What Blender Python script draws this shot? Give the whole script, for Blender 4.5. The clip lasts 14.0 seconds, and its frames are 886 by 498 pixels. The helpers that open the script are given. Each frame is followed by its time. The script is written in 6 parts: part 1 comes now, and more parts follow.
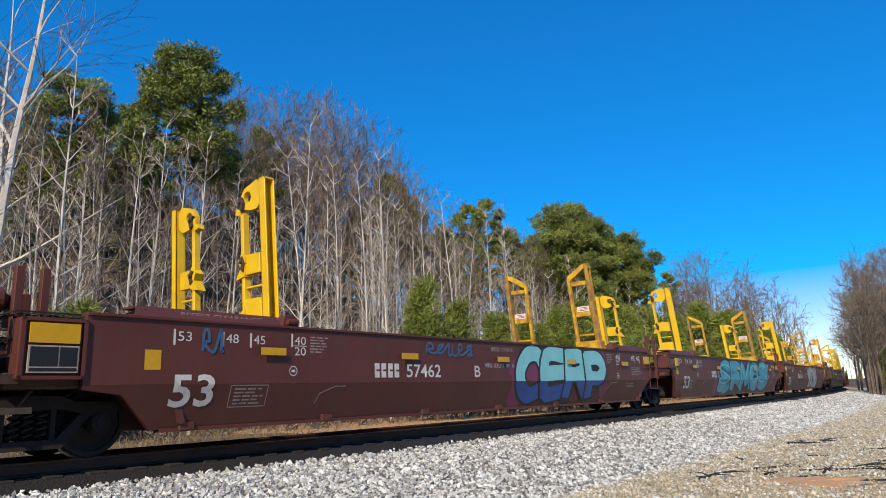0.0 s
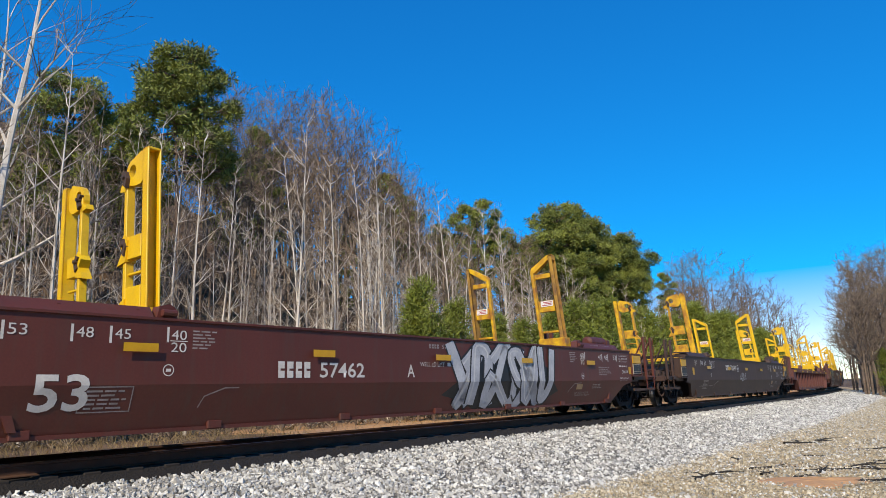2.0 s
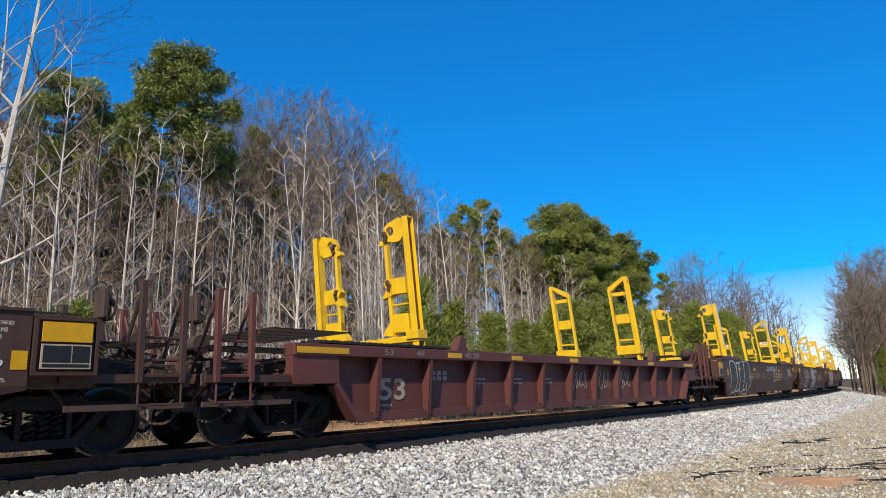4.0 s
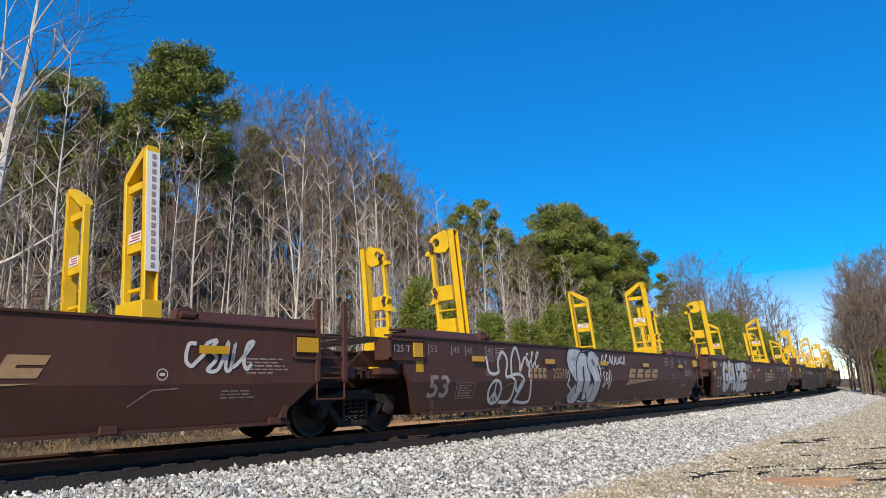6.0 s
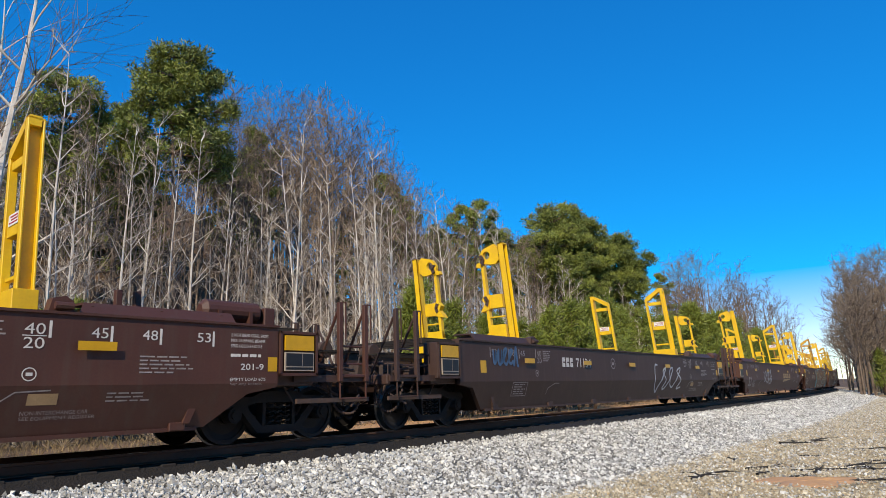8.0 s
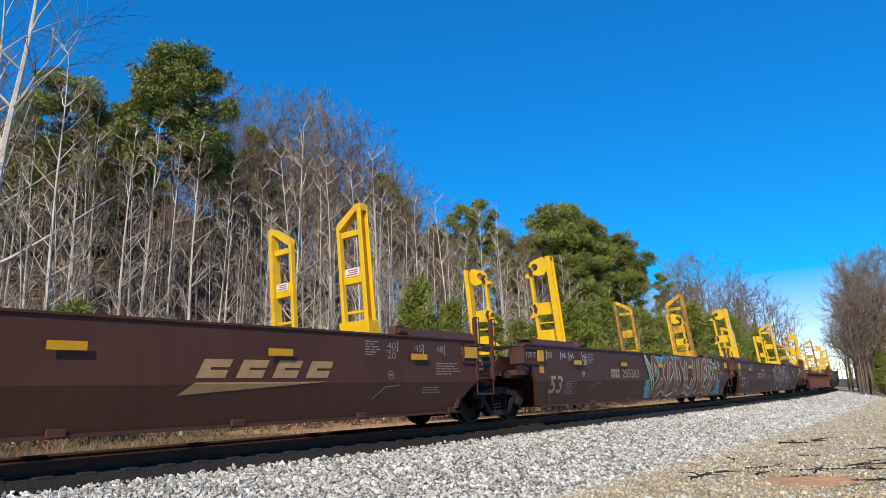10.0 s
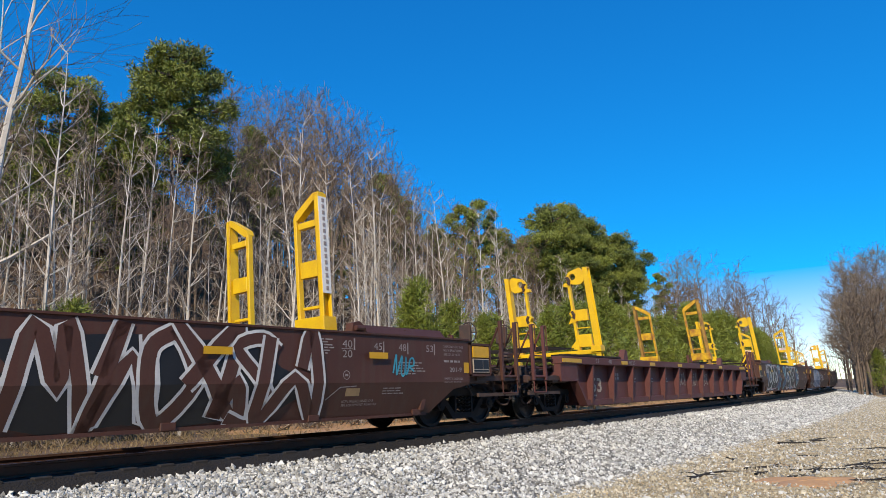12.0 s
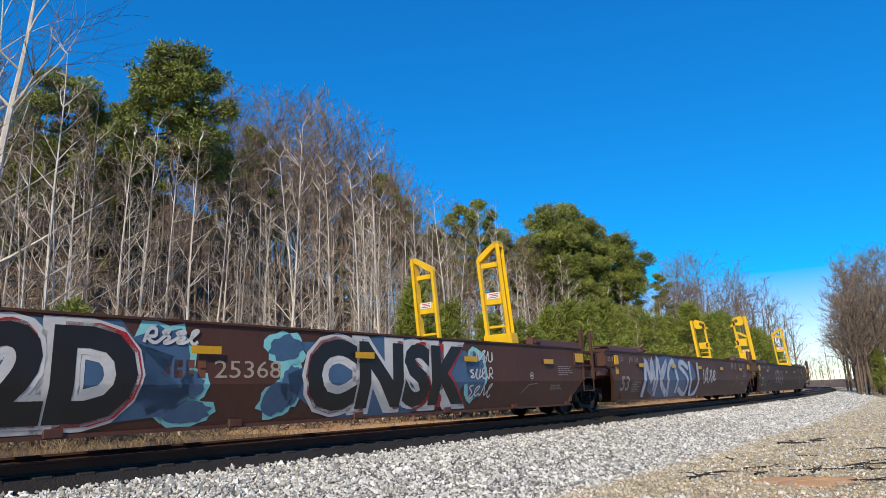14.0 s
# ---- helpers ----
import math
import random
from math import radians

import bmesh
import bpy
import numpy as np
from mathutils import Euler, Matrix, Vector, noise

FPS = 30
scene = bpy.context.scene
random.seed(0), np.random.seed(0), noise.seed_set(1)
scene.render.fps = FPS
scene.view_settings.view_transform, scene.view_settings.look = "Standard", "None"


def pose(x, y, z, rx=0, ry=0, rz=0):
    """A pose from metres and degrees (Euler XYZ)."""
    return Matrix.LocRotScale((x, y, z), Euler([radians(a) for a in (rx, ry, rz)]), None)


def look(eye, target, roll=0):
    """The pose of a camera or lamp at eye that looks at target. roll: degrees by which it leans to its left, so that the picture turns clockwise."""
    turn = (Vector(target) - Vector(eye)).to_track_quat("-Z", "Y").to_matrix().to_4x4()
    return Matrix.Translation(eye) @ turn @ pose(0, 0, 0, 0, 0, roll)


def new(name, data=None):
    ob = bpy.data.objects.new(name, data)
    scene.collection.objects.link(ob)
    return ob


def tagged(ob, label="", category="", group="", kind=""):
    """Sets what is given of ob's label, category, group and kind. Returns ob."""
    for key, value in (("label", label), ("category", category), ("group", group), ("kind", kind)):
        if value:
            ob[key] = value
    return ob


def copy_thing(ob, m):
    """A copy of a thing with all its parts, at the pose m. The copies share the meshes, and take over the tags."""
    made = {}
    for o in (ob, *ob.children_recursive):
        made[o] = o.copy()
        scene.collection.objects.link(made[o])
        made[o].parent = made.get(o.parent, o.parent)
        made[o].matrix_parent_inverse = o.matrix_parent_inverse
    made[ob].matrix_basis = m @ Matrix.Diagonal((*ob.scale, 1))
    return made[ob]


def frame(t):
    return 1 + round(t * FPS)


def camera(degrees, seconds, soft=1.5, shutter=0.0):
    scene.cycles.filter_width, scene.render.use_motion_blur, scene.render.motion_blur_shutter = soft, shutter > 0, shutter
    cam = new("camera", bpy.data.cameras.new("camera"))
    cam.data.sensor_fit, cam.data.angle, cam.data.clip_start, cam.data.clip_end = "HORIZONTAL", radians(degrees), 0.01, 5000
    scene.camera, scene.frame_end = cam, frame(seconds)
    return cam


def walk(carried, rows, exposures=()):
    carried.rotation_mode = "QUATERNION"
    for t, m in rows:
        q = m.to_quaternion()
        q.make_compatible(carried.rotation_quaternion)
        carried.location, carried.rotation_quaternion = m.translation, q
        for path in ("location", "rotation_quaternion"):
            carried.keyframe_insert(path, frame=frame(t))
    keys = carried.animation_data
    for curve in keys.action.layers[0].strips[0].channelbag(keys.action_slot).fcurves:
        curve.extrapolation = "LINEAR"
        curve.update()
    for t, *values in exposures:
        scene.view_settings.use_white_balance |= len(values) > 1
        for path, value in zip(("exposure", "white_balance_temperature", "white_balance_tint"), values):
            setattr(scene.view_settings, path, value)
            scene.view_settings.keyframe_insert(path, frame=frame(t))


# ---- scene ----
EXPOSURE, KELVIN, SKY, SUN, SATURATION = 0.04, 7050, 0.312, 4.6, 1.50
# ---------------------------------------------------------------- camera
EYE = (0.0, 0.0, 0.66)
cam = camera(67.18, 14.0, soft=0.8)
# the hand that holds the camera drifts slowly to the right: seconds, degrees of turn
DRIFT = [(0, 0.68), (1, 0.53), (2, 0.39), (3, 0.37), (5.5, 0.25), (7, 0.19), (8, 0.12), (10.5, 0.09), (12, 0.02), (14, 0.0)]


def aim(yaw):
    a, up = radians(yaw), radians(12.434)
    d = Vector((-math.sin(a) * math.cos(up), math.cos(a) * math.cos(up), math.sin(up)))
    return look(EYE, Vector(EYE) + d, -2.19)


walk(cam, [(t, aim(a)) for t, a in DRIFT], exposures=[(0, EXPOSURE, KELVIN, 10), (14.0, EXPOSURE, KELVIN, 10)])

# ---------------------------------------------------------------- world and sun
SUN_EL, SUN_AZ = radians(36), radians(195.5)
world = bpy.data.worlds.new("sky")
scene.world = world
world.use_nodes = True
wn = world.node_tree.nodes
sky = wn.new("ShaderNodeTexSky")
sky.sky_type, sky.sun_disc = "NISHITA", False
sky.sun_elevation, sky.sun_rotation = SUN_EL, SUN_AZ
sky.altitude, sky.air_density, sky.dust_density, sky.ozone_density = 600, 1.0, 0.0, 6.0
tone = wn.new("ShaderNodeHueSaturation")
tone.inputs["Saturation"].default_value, tone.inputs["Value"].default_value, tone.inputs["Hue"].default_value = SATURATION, 1.0, 0.526
world.node_tree.links.new(sky.outputs[0], tone.inputs["Color"])
even = wn.new("ShaderNodeGamma")
even.inputs["Gamma"].default_value = 0.66
world.node_tree.links.new(tone.outputs[0], even.inputs["Color"])
world.node_tree.links.new(even.outputs[0], wn["Background"].inputs[0])
wn["Background"].inputs[1].default_value = SKY
sun = new("sun", bpy.data.lights.new("sun", "SUN"))
sun.data.energy, sun.data.angle, sun.data.color = SUN, radians(0.55), (1.0, 0.92, 0.78)
sun.matrix_world = look((0, 0, 0), (0.267 * math.cos(SUN_EL), 0.964 * math.cos(SUN_EL), -math.sin(SUN_EL)))

# ---------------------------------------------------------------- the line of the track
# arc length s along the near side of the cars; heading and place by summing small steps
DS = 0.25
HALF = 1.6                      # from the car's near side to the track's middle
GRADE = -0.0022


def heading(s):
    if s > 120:
        return heading(120) + 0.0031 * (s - 120)
    if s < -30:
        return heading(-30)
    return 0.8986 + 0.00226 * s - 1.87e-5 * s * s + 1.191e-7 * s ** 3


def build_line():
    fwd, back = [(-0.294, 14.288)], [(-0.294, 14.288)]
    for i in range(int(460 / DS)):
        a = heading((i + 0.5) * DS)
        fwd.append((fwd[-1][0] + DS * math.cos(a), fwd[-1][1] + DS * math.sin(a)))
    for i in range(int(330 / DS)):
        a = heading(-(i + 0.5) * DS)
        back.append((back[-1][0] - DS * math.cos(a), back[-1][1] - DS * math.sin(a)))
    return np.array(back[:0:-1] + fwd), -330.0


LINE, S0 = build_line()


def at(s, lat=0.0, z=0.0):
    """World place at arc s, lat metres from the near car side away from the camera, z over the rail."""
    f = (s - S0) / DS
    i = int(min(max(f, 0), len(LINE) - 2))
    q = LINE[i] + (LINE[i + 1] - LINE[i]) * (f - i)
    a = heading(s)
    return Vector((q[0] - math.sin(a) * lat, q[1] + math.cos(a) * lat, z + GRADE * max(-60.0, min(s, 200.0))))


def nearest(x, y):
    """Arc s and lat of world points (arrays)."""
    pts = LINE[::8]
    best = np.full(x.shape, 1e18)
    idx = np.zeros(x.shape, int)
    for k in range(len(pts)):
        d = (x - pts[k, 0]) ** 2 + (y - pts[k, 1]) ** 2
        m = d < best
        best[m], idx[m] = d[m], k
    s = S0 + idx * 8 * DS
    a = np.array([heading(v) for v in s.ravel()]).reshape(s.shape)
    dx, dy = x - pts[idx, 0], y - pts[idx, 1]
    return s, -np.sin(a) * dx + np.cos(a) * dy


# ---------------------------------------------------------------- materials
def material(name, color, rough=0.6, metal=0.0, vary=0.25, scale=3.0, fine=40.0, bump=0.15, second=None, island=0.0, stain=0.0, bump_dist=0.01):
    m = bpy.data.materials.new(name)
    m.use_nodes = True
    nt = m.node_tree
    n, l = nt.nodes, nt.links
    b = n["Principled BSDF"]
    b.inputs["Roughness"].default_value, b.inputs["Metallic"].default_value = rough, metal
    co = n.new("ShaderNodeTexCoord")
    n1, n2 = n.new("ShaderNodeTexNoise"), n.new("ShaderNodeTexNoise")
    n1.inputs["Scale"].default_value, n2.inputs["Scale"].default_value = scale, fine
    n1.inputs["Detail"].default_value, n2.inputs["Detail"].default_value = 6, 4
    l.new(co.outputs["Object"], n1.inputs["Vector"])
    l.new(co.outputs["Object"], n2.inputs["Vector"])
    ramp = n.new("ShaderNodeValToRGB")
    c2 = second or tuple(c * (1 - vary) for c in color)
    ramp.color_ramp.elements[0].position, ramp.color_ramp.elements[1].position = 0.35, 0.65
    ramp.color_ramp.elements[0].color, ramp.color_ramp.elements[1].color = (*c2, 1), (*color, 1)
    l.new(n1.outputs["Fac"], ramp.inputs[0])
    hsv = n.new("ShaderNodeHueSaturation")
    l.new(ramp.outputs[0], hsv.inputs["Color"])
    mr = n.new("ShaderNodeMapRange")
    mr.inputs["To Min"].default_value, mr.inputs["To Max"].default_value = 1 - vary, 1 + vary
    l.new(n2.outputs["Fac"], mr.inputs["Value"])
    val = mr.outputs[0]
    if island:
        geo = n.new("ShaderNodeNewGeometry")
        r2 = n.new("ShaderNodeMapRange")
        r2.inputs["To Min"].default_value, r2.inputs["To Max"].default_value = 1 - island, 1 + island
        l.new(geo.outputs["Random Per Island"], r2.inputs["Value"])
        mul = n.new("ShaderNodeMath")
        mul.operation = "MULTIPLY"
        l.new(val, mul.inputs[0])
        l.new(r2.outputs[0], mul.inputs[1])
        val = mul.outputs[0]
    l.new(val, hsv.inputs["Value"])
    out = hsv.outputs[0]
    if stain:
        # rust and road dirt in long upright streaks
        mp = n.new("ShaderNodeMapping")
        mp.inputs["Scale"].default_value = (5.0, 5.0, 0.55)
        l.new(co.outputs["Object"], mp.inputs[0])
        n3 = n.new("ShaderNodeTexNoise")
        n3.inputs["Scale"].default_value, n3.inputs["Detail"].default_value = 1.6, 8
        l.new(mp.outputs[0], n3.inputs["Vector"])
        r3 = n.new("ShaderNodeMapRange")
        r3.inputs["From Min"].default_value, r3.inputs["From Max"].default_value = 0.5, 0.75
        r3.inputs["To Max"].default_value = stain
        l.new(n3.outputs["Fac"], r3.inputs["Value"])
        mix = n.new("ShaderNodeMixRGB")
        l.new(r3.outputs[0], mix.inputs["Fac"])
        l.new(out, mix.inputs[1])
        mix.inputs[2].default_value = (0.075, 0.045, 0.032, 1)
        out = mix.outputs[0]
    l.new(out, b.inputs["Base Color"])
    if bump:
        bp = n.new("ShaderNodeBump")
        bp.inputs["Strength"].default_value, bp.inputs["Distance"].default_value = bump, bump_dist
        l.new(n2.outputs["Fac"], bp.inputs["Height"])
        l.new(bp.outputs[0], b.inputs["Normal"])
    return m


M = {}
M["maroon"] = material("maroon_paint", (0.112, 0.027, 0.017), 0.55, vary=0.18, scale=0.9, fine=30, bump=0.05, stain=0.45)
M["brown"] = material("brown_paint", (0.080, 0.028, 0.017), 0.6, vary=0.2, scale=0.9, fine=30, bump=0.05, stain=0.5)
M["dark"] = material("weathered_dark_brown_paint", (0.056, 0.027, 0.019), 0.62, vary=0.2, scale=0.9, fine=30, bump=0.05, stain=0.5)
M["ribred"] = material("faded_oxide_red_paint", (0.120, 0.036, 0.030), 0.65, vary=0.22, scale=1.2, fine=30, bump=0.06, stain=0.55)
M["iron"] = material("grimy_cast_iron", (0.013, 0.011, 0.010), 0.9, vary=0.4, scale=4, fine=40, bump=0.3, second=(0.02, 0.014, 0.011))
M["rustiron"] = material("rusty_steel", (0.075, 0.042, 0.030), 0.8, vary=0.35, scale=5, fine=50, bump=0.3, second=(0.05, 0.035, 0.03))
M["wheel"] = material("wheel_steel", (0.016, 0.013, 0.012), 0.7, 0.1, vary=0.3, scale=5, fine=40, bump=0.1)
M["tread"] = material("polished_wheel_tread", (0.24, 0.23, 0.22), 0.42, 1.0, vary=0.15, scale=5, fine=60, bump=0.05)
M["yellow"] = material("yellow_enamel", (0.80, 0.50, 0.010), 0.42, vary=0.1, scale=2.5, fine=25, bump=0.05, second=(0.70, 0.41, 0.012))
M["oldyellow"] = material("worn_yellow_enamel", (0.74, 0.44, 0.012), 0.5, vary=0.2, scale=3.5, fine=25, bump=0.1, second=(0.36, 0.15, 0.02))
M["rustpost"] = material("yellow_enamel_worn_to_rust", (0.17, 0.085, 0.035), 0.7, vary=0.3, scale=3.0, fine=25, bump=0.15, second=(0.42, 0.23, 0.03))
M["reflect"] = material("amber_reflective_tape", (0.62, 0.34, 0.012), 0.4, vary=0.12, scale=6, fine=60, bump=0.05)
M["white"] = material("white_stencil_paint", (0.66, 0.63, 0.58), 0.6, vary=0.15, scale=6, fine=50, bump=0.05)
M["cream"] = material("faded_cream_stencil_paint", (0.42, 0.34, 0.26), 0.6, vary=0.2, scale=6, fine=50, bump=0.05)
M["dimwhite"] = material("rubbed_white_stencil_paint", (0.34, 0.29, 0.27), 0.6, vary=0.3, scale=8, fine=50, bump=0.05)
M["gold"] = material("gold_emblem_paint", (0.42, 0.27, 0.13), 0.6, vary=0.2, scale=5, fine=50, bump=0.05)
M["label"] = material("paper_white_label", (0.75, 0.74, 0.7), 0.5, vary=0.08, scale=8, fine=50, bump=0.0)
M["steel"] = material("bright_galvanised_steel", (0.42, 0.42, 0.4), 0.45, 0.6, vary=0.15, scale=8, fine=50, bump=0.05)
M["ballast"] = material("grey_ballast_bed", (0.20, 0.19, 0.165), 0.9, vary=0.5, scale=9, fine=28, bump=1.0, second=(0.10, 0.092, 0.08), bump_dist=0.05)
M["stone"] = material("pale_crushed_granite", (0.52, 0.515, 0.48), 0.85, vary=0.15, scale=2, fine=30, bump=0.25, second=(0.41, 0.395, 0.36), island=0.6)
M["stonedark"] = material("dusty_gravel", (0.47, 0.41, 0.30), 0.9, vary=0.2, scale=2, fine=30, bump=0.2, second=(0.34, 0.29, 0.20), island=0.5)
# near-black bed: the train's shade on the ballast, put into the colour
M["shadebed"] = material("ballast_painted_as_shade", (0.016, 0.012, 0.010), 0.9, vary=0.35, scale=5, fine=28, bump=0.8, second=(0.010, 0.008, 0.007), bump_dist=0.05)
M["rail"] = material("rusty_rail_web", (0.095, 0.045, 0.026), 0.75, vary=0.25, scale=3, fine=40, bump=0.15)
M["railhead"] = material("worn_rail_head", (0.45, 0.42, 0.4), 0.35, 1.0, vary=0.1, scale=3, fine=40, bump=0.03)
M["tie"] = material("creosoted_timber", (0.026, 0.02, 0.016), 0.85, vary=0.35, scale=4, fine=50, bump=0.4)
M["bark"] = material("pine_bark", (0.16, 0.105, 0.075), 0.9, vary=0.35, scale=3, fine=25, bump=0.5)
M["palebark"] = material("pale_grey_bark", (0.68, 0.62, 0.54), 0.85, vary=0.25, scale=1.6, fine=22, bump=0.3, second=(0.46, 0.40, 0.33))
M["greybark"] = material("grey_brown_bark", (0.21, 0.155, 0.115), 0.9, vary=0.3, scale=1.6, fine=22, bump=0.3, second=(0.11, 0.08, 0.06))
M["twig"] = material("bare_twigs", (0.25, 0.19, 0.135), 0.9, vary=0.25, scale=1.0, fine=8, bump=0.0, second=(0.11, 0.078, 0.058), island=0.5)
M["paletwig"] = material("pale_bare_twigs", (0.42, 0.345, 0.26), 0.9, vary=0.25, scale=1.0, fine=8, bump=0.0, second=(0.28, 0.22, 0.17), island=0.4)
M["redtwig"] = material("reddish_bare_twigs", (0.27, 0.19, 0.125), 0.9, vary=0.25, scale=1.0, fine=8, bump=0.0, second=(0.14, 0.095, 0.062), island=0.4)
M["needle"] = material("pine_needles", (0.25, 0.275, 0.045), 0.6, vary=0.2, scale=0.5, fine=6, bump=0.0, second=(0.10, 0.125, 0.024), island=0.4)
M["young"] = material("young_pine_needles", (0.21, 0.235, 0.030), 0.6, vary=0.2, scale=0.8, fine=6, bump=0.0, second=(0.13, 0.17, 0.024), island=0.4)
M["drygrass"] = material("dry_winter_grass", (0.28, 0.20, 0.10), 0.9, vary=0.25, scale=0.8, fine=8, bump=0.0, second=(0.15, 0.11, 0.05), island=0.4)
M["stick"] = material("charred_wet_wood", (0.03, 0.025, 0.02), 0.85, vary=0.35, scale=4, fine=30, bump=0.5)
M["blackpaint"] = material("black_spray_paint", (0.012, 0.013, 0.015), 0.5, vary=0.15, scale=4, fine=30, bump=0.0)
M["whitepaint"] = material("white_spray_paint", (0.62, 0.62, 0.60), 0.5, vary=0.12, scale=2, fine=20, bump=0.0, second=(0.5, 0.5, 0.5))
M["greypaint"] = material("silver_spray_paint", (0.50, 0.51, 0.53), 0.45, vary=0.15, scale=2.5, fine=20, bump=0.0, second=(0.36, 0.37, 0.40))
M["cyan"] = material("turquoise_spray_paint", (0.05, 0.38, 0.46), 0.5, vary=0.15, scale=2, fine=20, bump=0.0, second=(0.03, 0.24, 0.34))
M["palecyan"] = material("pale_turquoise_spray_paint", (0.22, 0.60, 0.62), 0.5, vary=0.12, scale=2, fine=20, bump=0.0)
M["blue"] = material("blue_spray_paint", (0.015, 0.11, 0.40), 0.5, vary=0.15, scale=2, fine=20, bump=0.0, second=(0.012, 0.07, 0.26))
M["steelblue"] = material("dull_blue_spray_paint", (0.055, 0.12, 0.22), 0.5, vary=0.15, scale=2, fine=20, bump=0.0)
M["magenta"] = material("plum_spray_paint", (0.20, 0.03, 0.08), 0.5, vary=0.15, scale=2, fine=20, bump=0.0)
M["redpaint"] = material("red_spray_paint", (0.42, 0.02, 0.03), 0.5, vary=0.15, scale=2, fine=20, bump=0.0)
M["deepred"] = material("deep_red_spray_paint", (0.26, 0.018, 0.026), 0.5, vary=0.2, scale=2, fine=20, bump=0.0, second=(0.14, 0.014, 0.02))
M["copper"] = material("copper_brown_spray_paint", (0.19, 0.065, 0.03), 0.5, vary=0.15, scale=2, fine=20, bump=0.0)
M["mint"] = material("pale_mint_spray_paint", (0.50, 0.56, 0.44), 0.5, vary=0.12, scale=2, fine=20, bump=0.0)


def ground_material():
    m = material("clay_and_gravel_ground", (0.52, 0.385, 0.205), 0.95, vary=0.5, scale=0.35, fine=22, bump=1.0, second=(0.42, 0.315, 0.175), bump_dist=0.04)
    nt = m.node_tree
    n, l = nt.nodes, nt.links
    b = n["Principled BSDF"]
    old = b.inputs["Base Color"].links[0].from_socket
    co = n.new("ShaderNodeTexCoord")
    ns = n.new("ShaderNodeTexNoise")
    ns.inputs["Scale"].default_value, ns.inputs["Detail"].default_value = 0.22, 7
    l.new(co.outputs["Object"], ns.inputs["Vector"])
    r = n.new("ShaderNodeMapRange")
    r.inputs["From Min"].default_value, r.inputs["From Max"].default_value = 0.60, 0.68
    l.new(ns.outputs["Fac"], r.inputs["Value"])
    mx = n.new("ShaderNodeMixRGB")
    l.new(r.outputs[0], mx.inputs["Fac"])
    l.new(old, mx.inputs[1])
    mx.inputs[2].default_value = (0.45, 0.27, 0.14, 1)
    l.new(mx.outputs[0], b.inputs["Base Color"])
    return m


M["ground"] = ground_material()
M["litter"] = material("leaf_litter", (0.19, 0.112, 0.058), 0.95, vary=0.4, scale=0.5, fine=9, bump=0.8, second=(0.10, 0.06, 0.034), bump_dist=0.05)
M["clay"] = material("orange_clay", (0.58, 0.31, 0.125), 0.95, vary=0.2, scale=0.6, fine=12, bump=0.5, second=(0.42, 0.24, 0.13), bump_dist=0.03)


# ---------------------------------------------------------------- mesh helpers
def link(name, me, parent=None, mats=(), label=""):
    ob = new(name, me)
    for m in mats:
        if m.name not in me.materials:
            me.materials.append(m)
    if parent:
        ob.parent = parent
    if label:
        ob["label"] = label
    return ob


def from_bm(bm, name, mat):
    me = bpy.data.meshes.new(name)
    bmesh.ops.recalc_face_normals(bm, faces=bm.faces)
    bm.to_mesh(me)
    bm.free()
    me.materials.append(mat)
    return me


def part(name, bm, mat, parent, label=""):
    return link(name, from_bm(bm, name, mat), parent, (), label)


def box(bm, x0, x1, y0, y1, z0, z1, bevel=0.0):
    m = Matrix.LocRotScale(((x0 + x1) / 2, (y0 + y1) / 2, (z0 + z1) / 2), None, (abs(x1 - x0), abs(y1 - y0), abs(z1 - z0)))
    g = bmesh.ops.create_cube(bm, size=1, matrix=m)
    if bevel:
        es = {e for v in g["verts"] for e in v.link_edges}
        bmesh.ops.bevel(bm, geom=list(es), offset=bevel, segments=1, affect="EDGES")


def tube(bm, a, b, r0, r1=None, sides=8):
    a, b = Vector(a), Vector(b)
    r1 = r0 if r1 is None else r1
    d = b - a
    m = Matrix.Translation((a + b) / 2) @ d.to_track_quat("Z", "Y").to_matrix().to_4x4()
    bmesh.ops.create_cone(bm, cap_ends=True, segments=sides, radius1=r0, radius2=r1, depth=d.length, matrix=m)


def plate(bm, outline, y0, y1):
    """A plate with an outline in x, z, from y0 to y1."""
    vs = [bm.verts.new((x, y0, z)) for x, z in outline]
    f = bm.faces.new(vs)
    g = bmesh.ops.extrude_face_region(bm, geom=[f])
    bmesh.ops.translate(bm, verts=[v for v in g["geom"] if isinstance(v, bmesh.types.BMVert)], vec=(0, y1 - y0, 0))


def plate_x(bm, outline, x0, x1):
    """A plate with an outline in y, z, from x0 to x1."""
    vs = [bm.verts.new((x0, y, z)) for y, z in outline]
    f = bm.faces.new(vs)
    g = bmesh.ops.extrude_face_region(bm, geom=[f])
    bmesh.ops.translate(bm, verts=[v for v in g["geom"] if isinstance(v, bmesh.types.BMVert)], vec=(x1 - x0, 0, 0))


def raw_mesh(name, verts, faces, mat):
    me = bpy.data.meshes.new(name)
    me.from_pydata(verts if isinstance(verts, list) else verts.tolist(), [], faces if isinstance(faces, list) else faces.tolist())
    me.materials.append(mat)
    me.update()
    return me
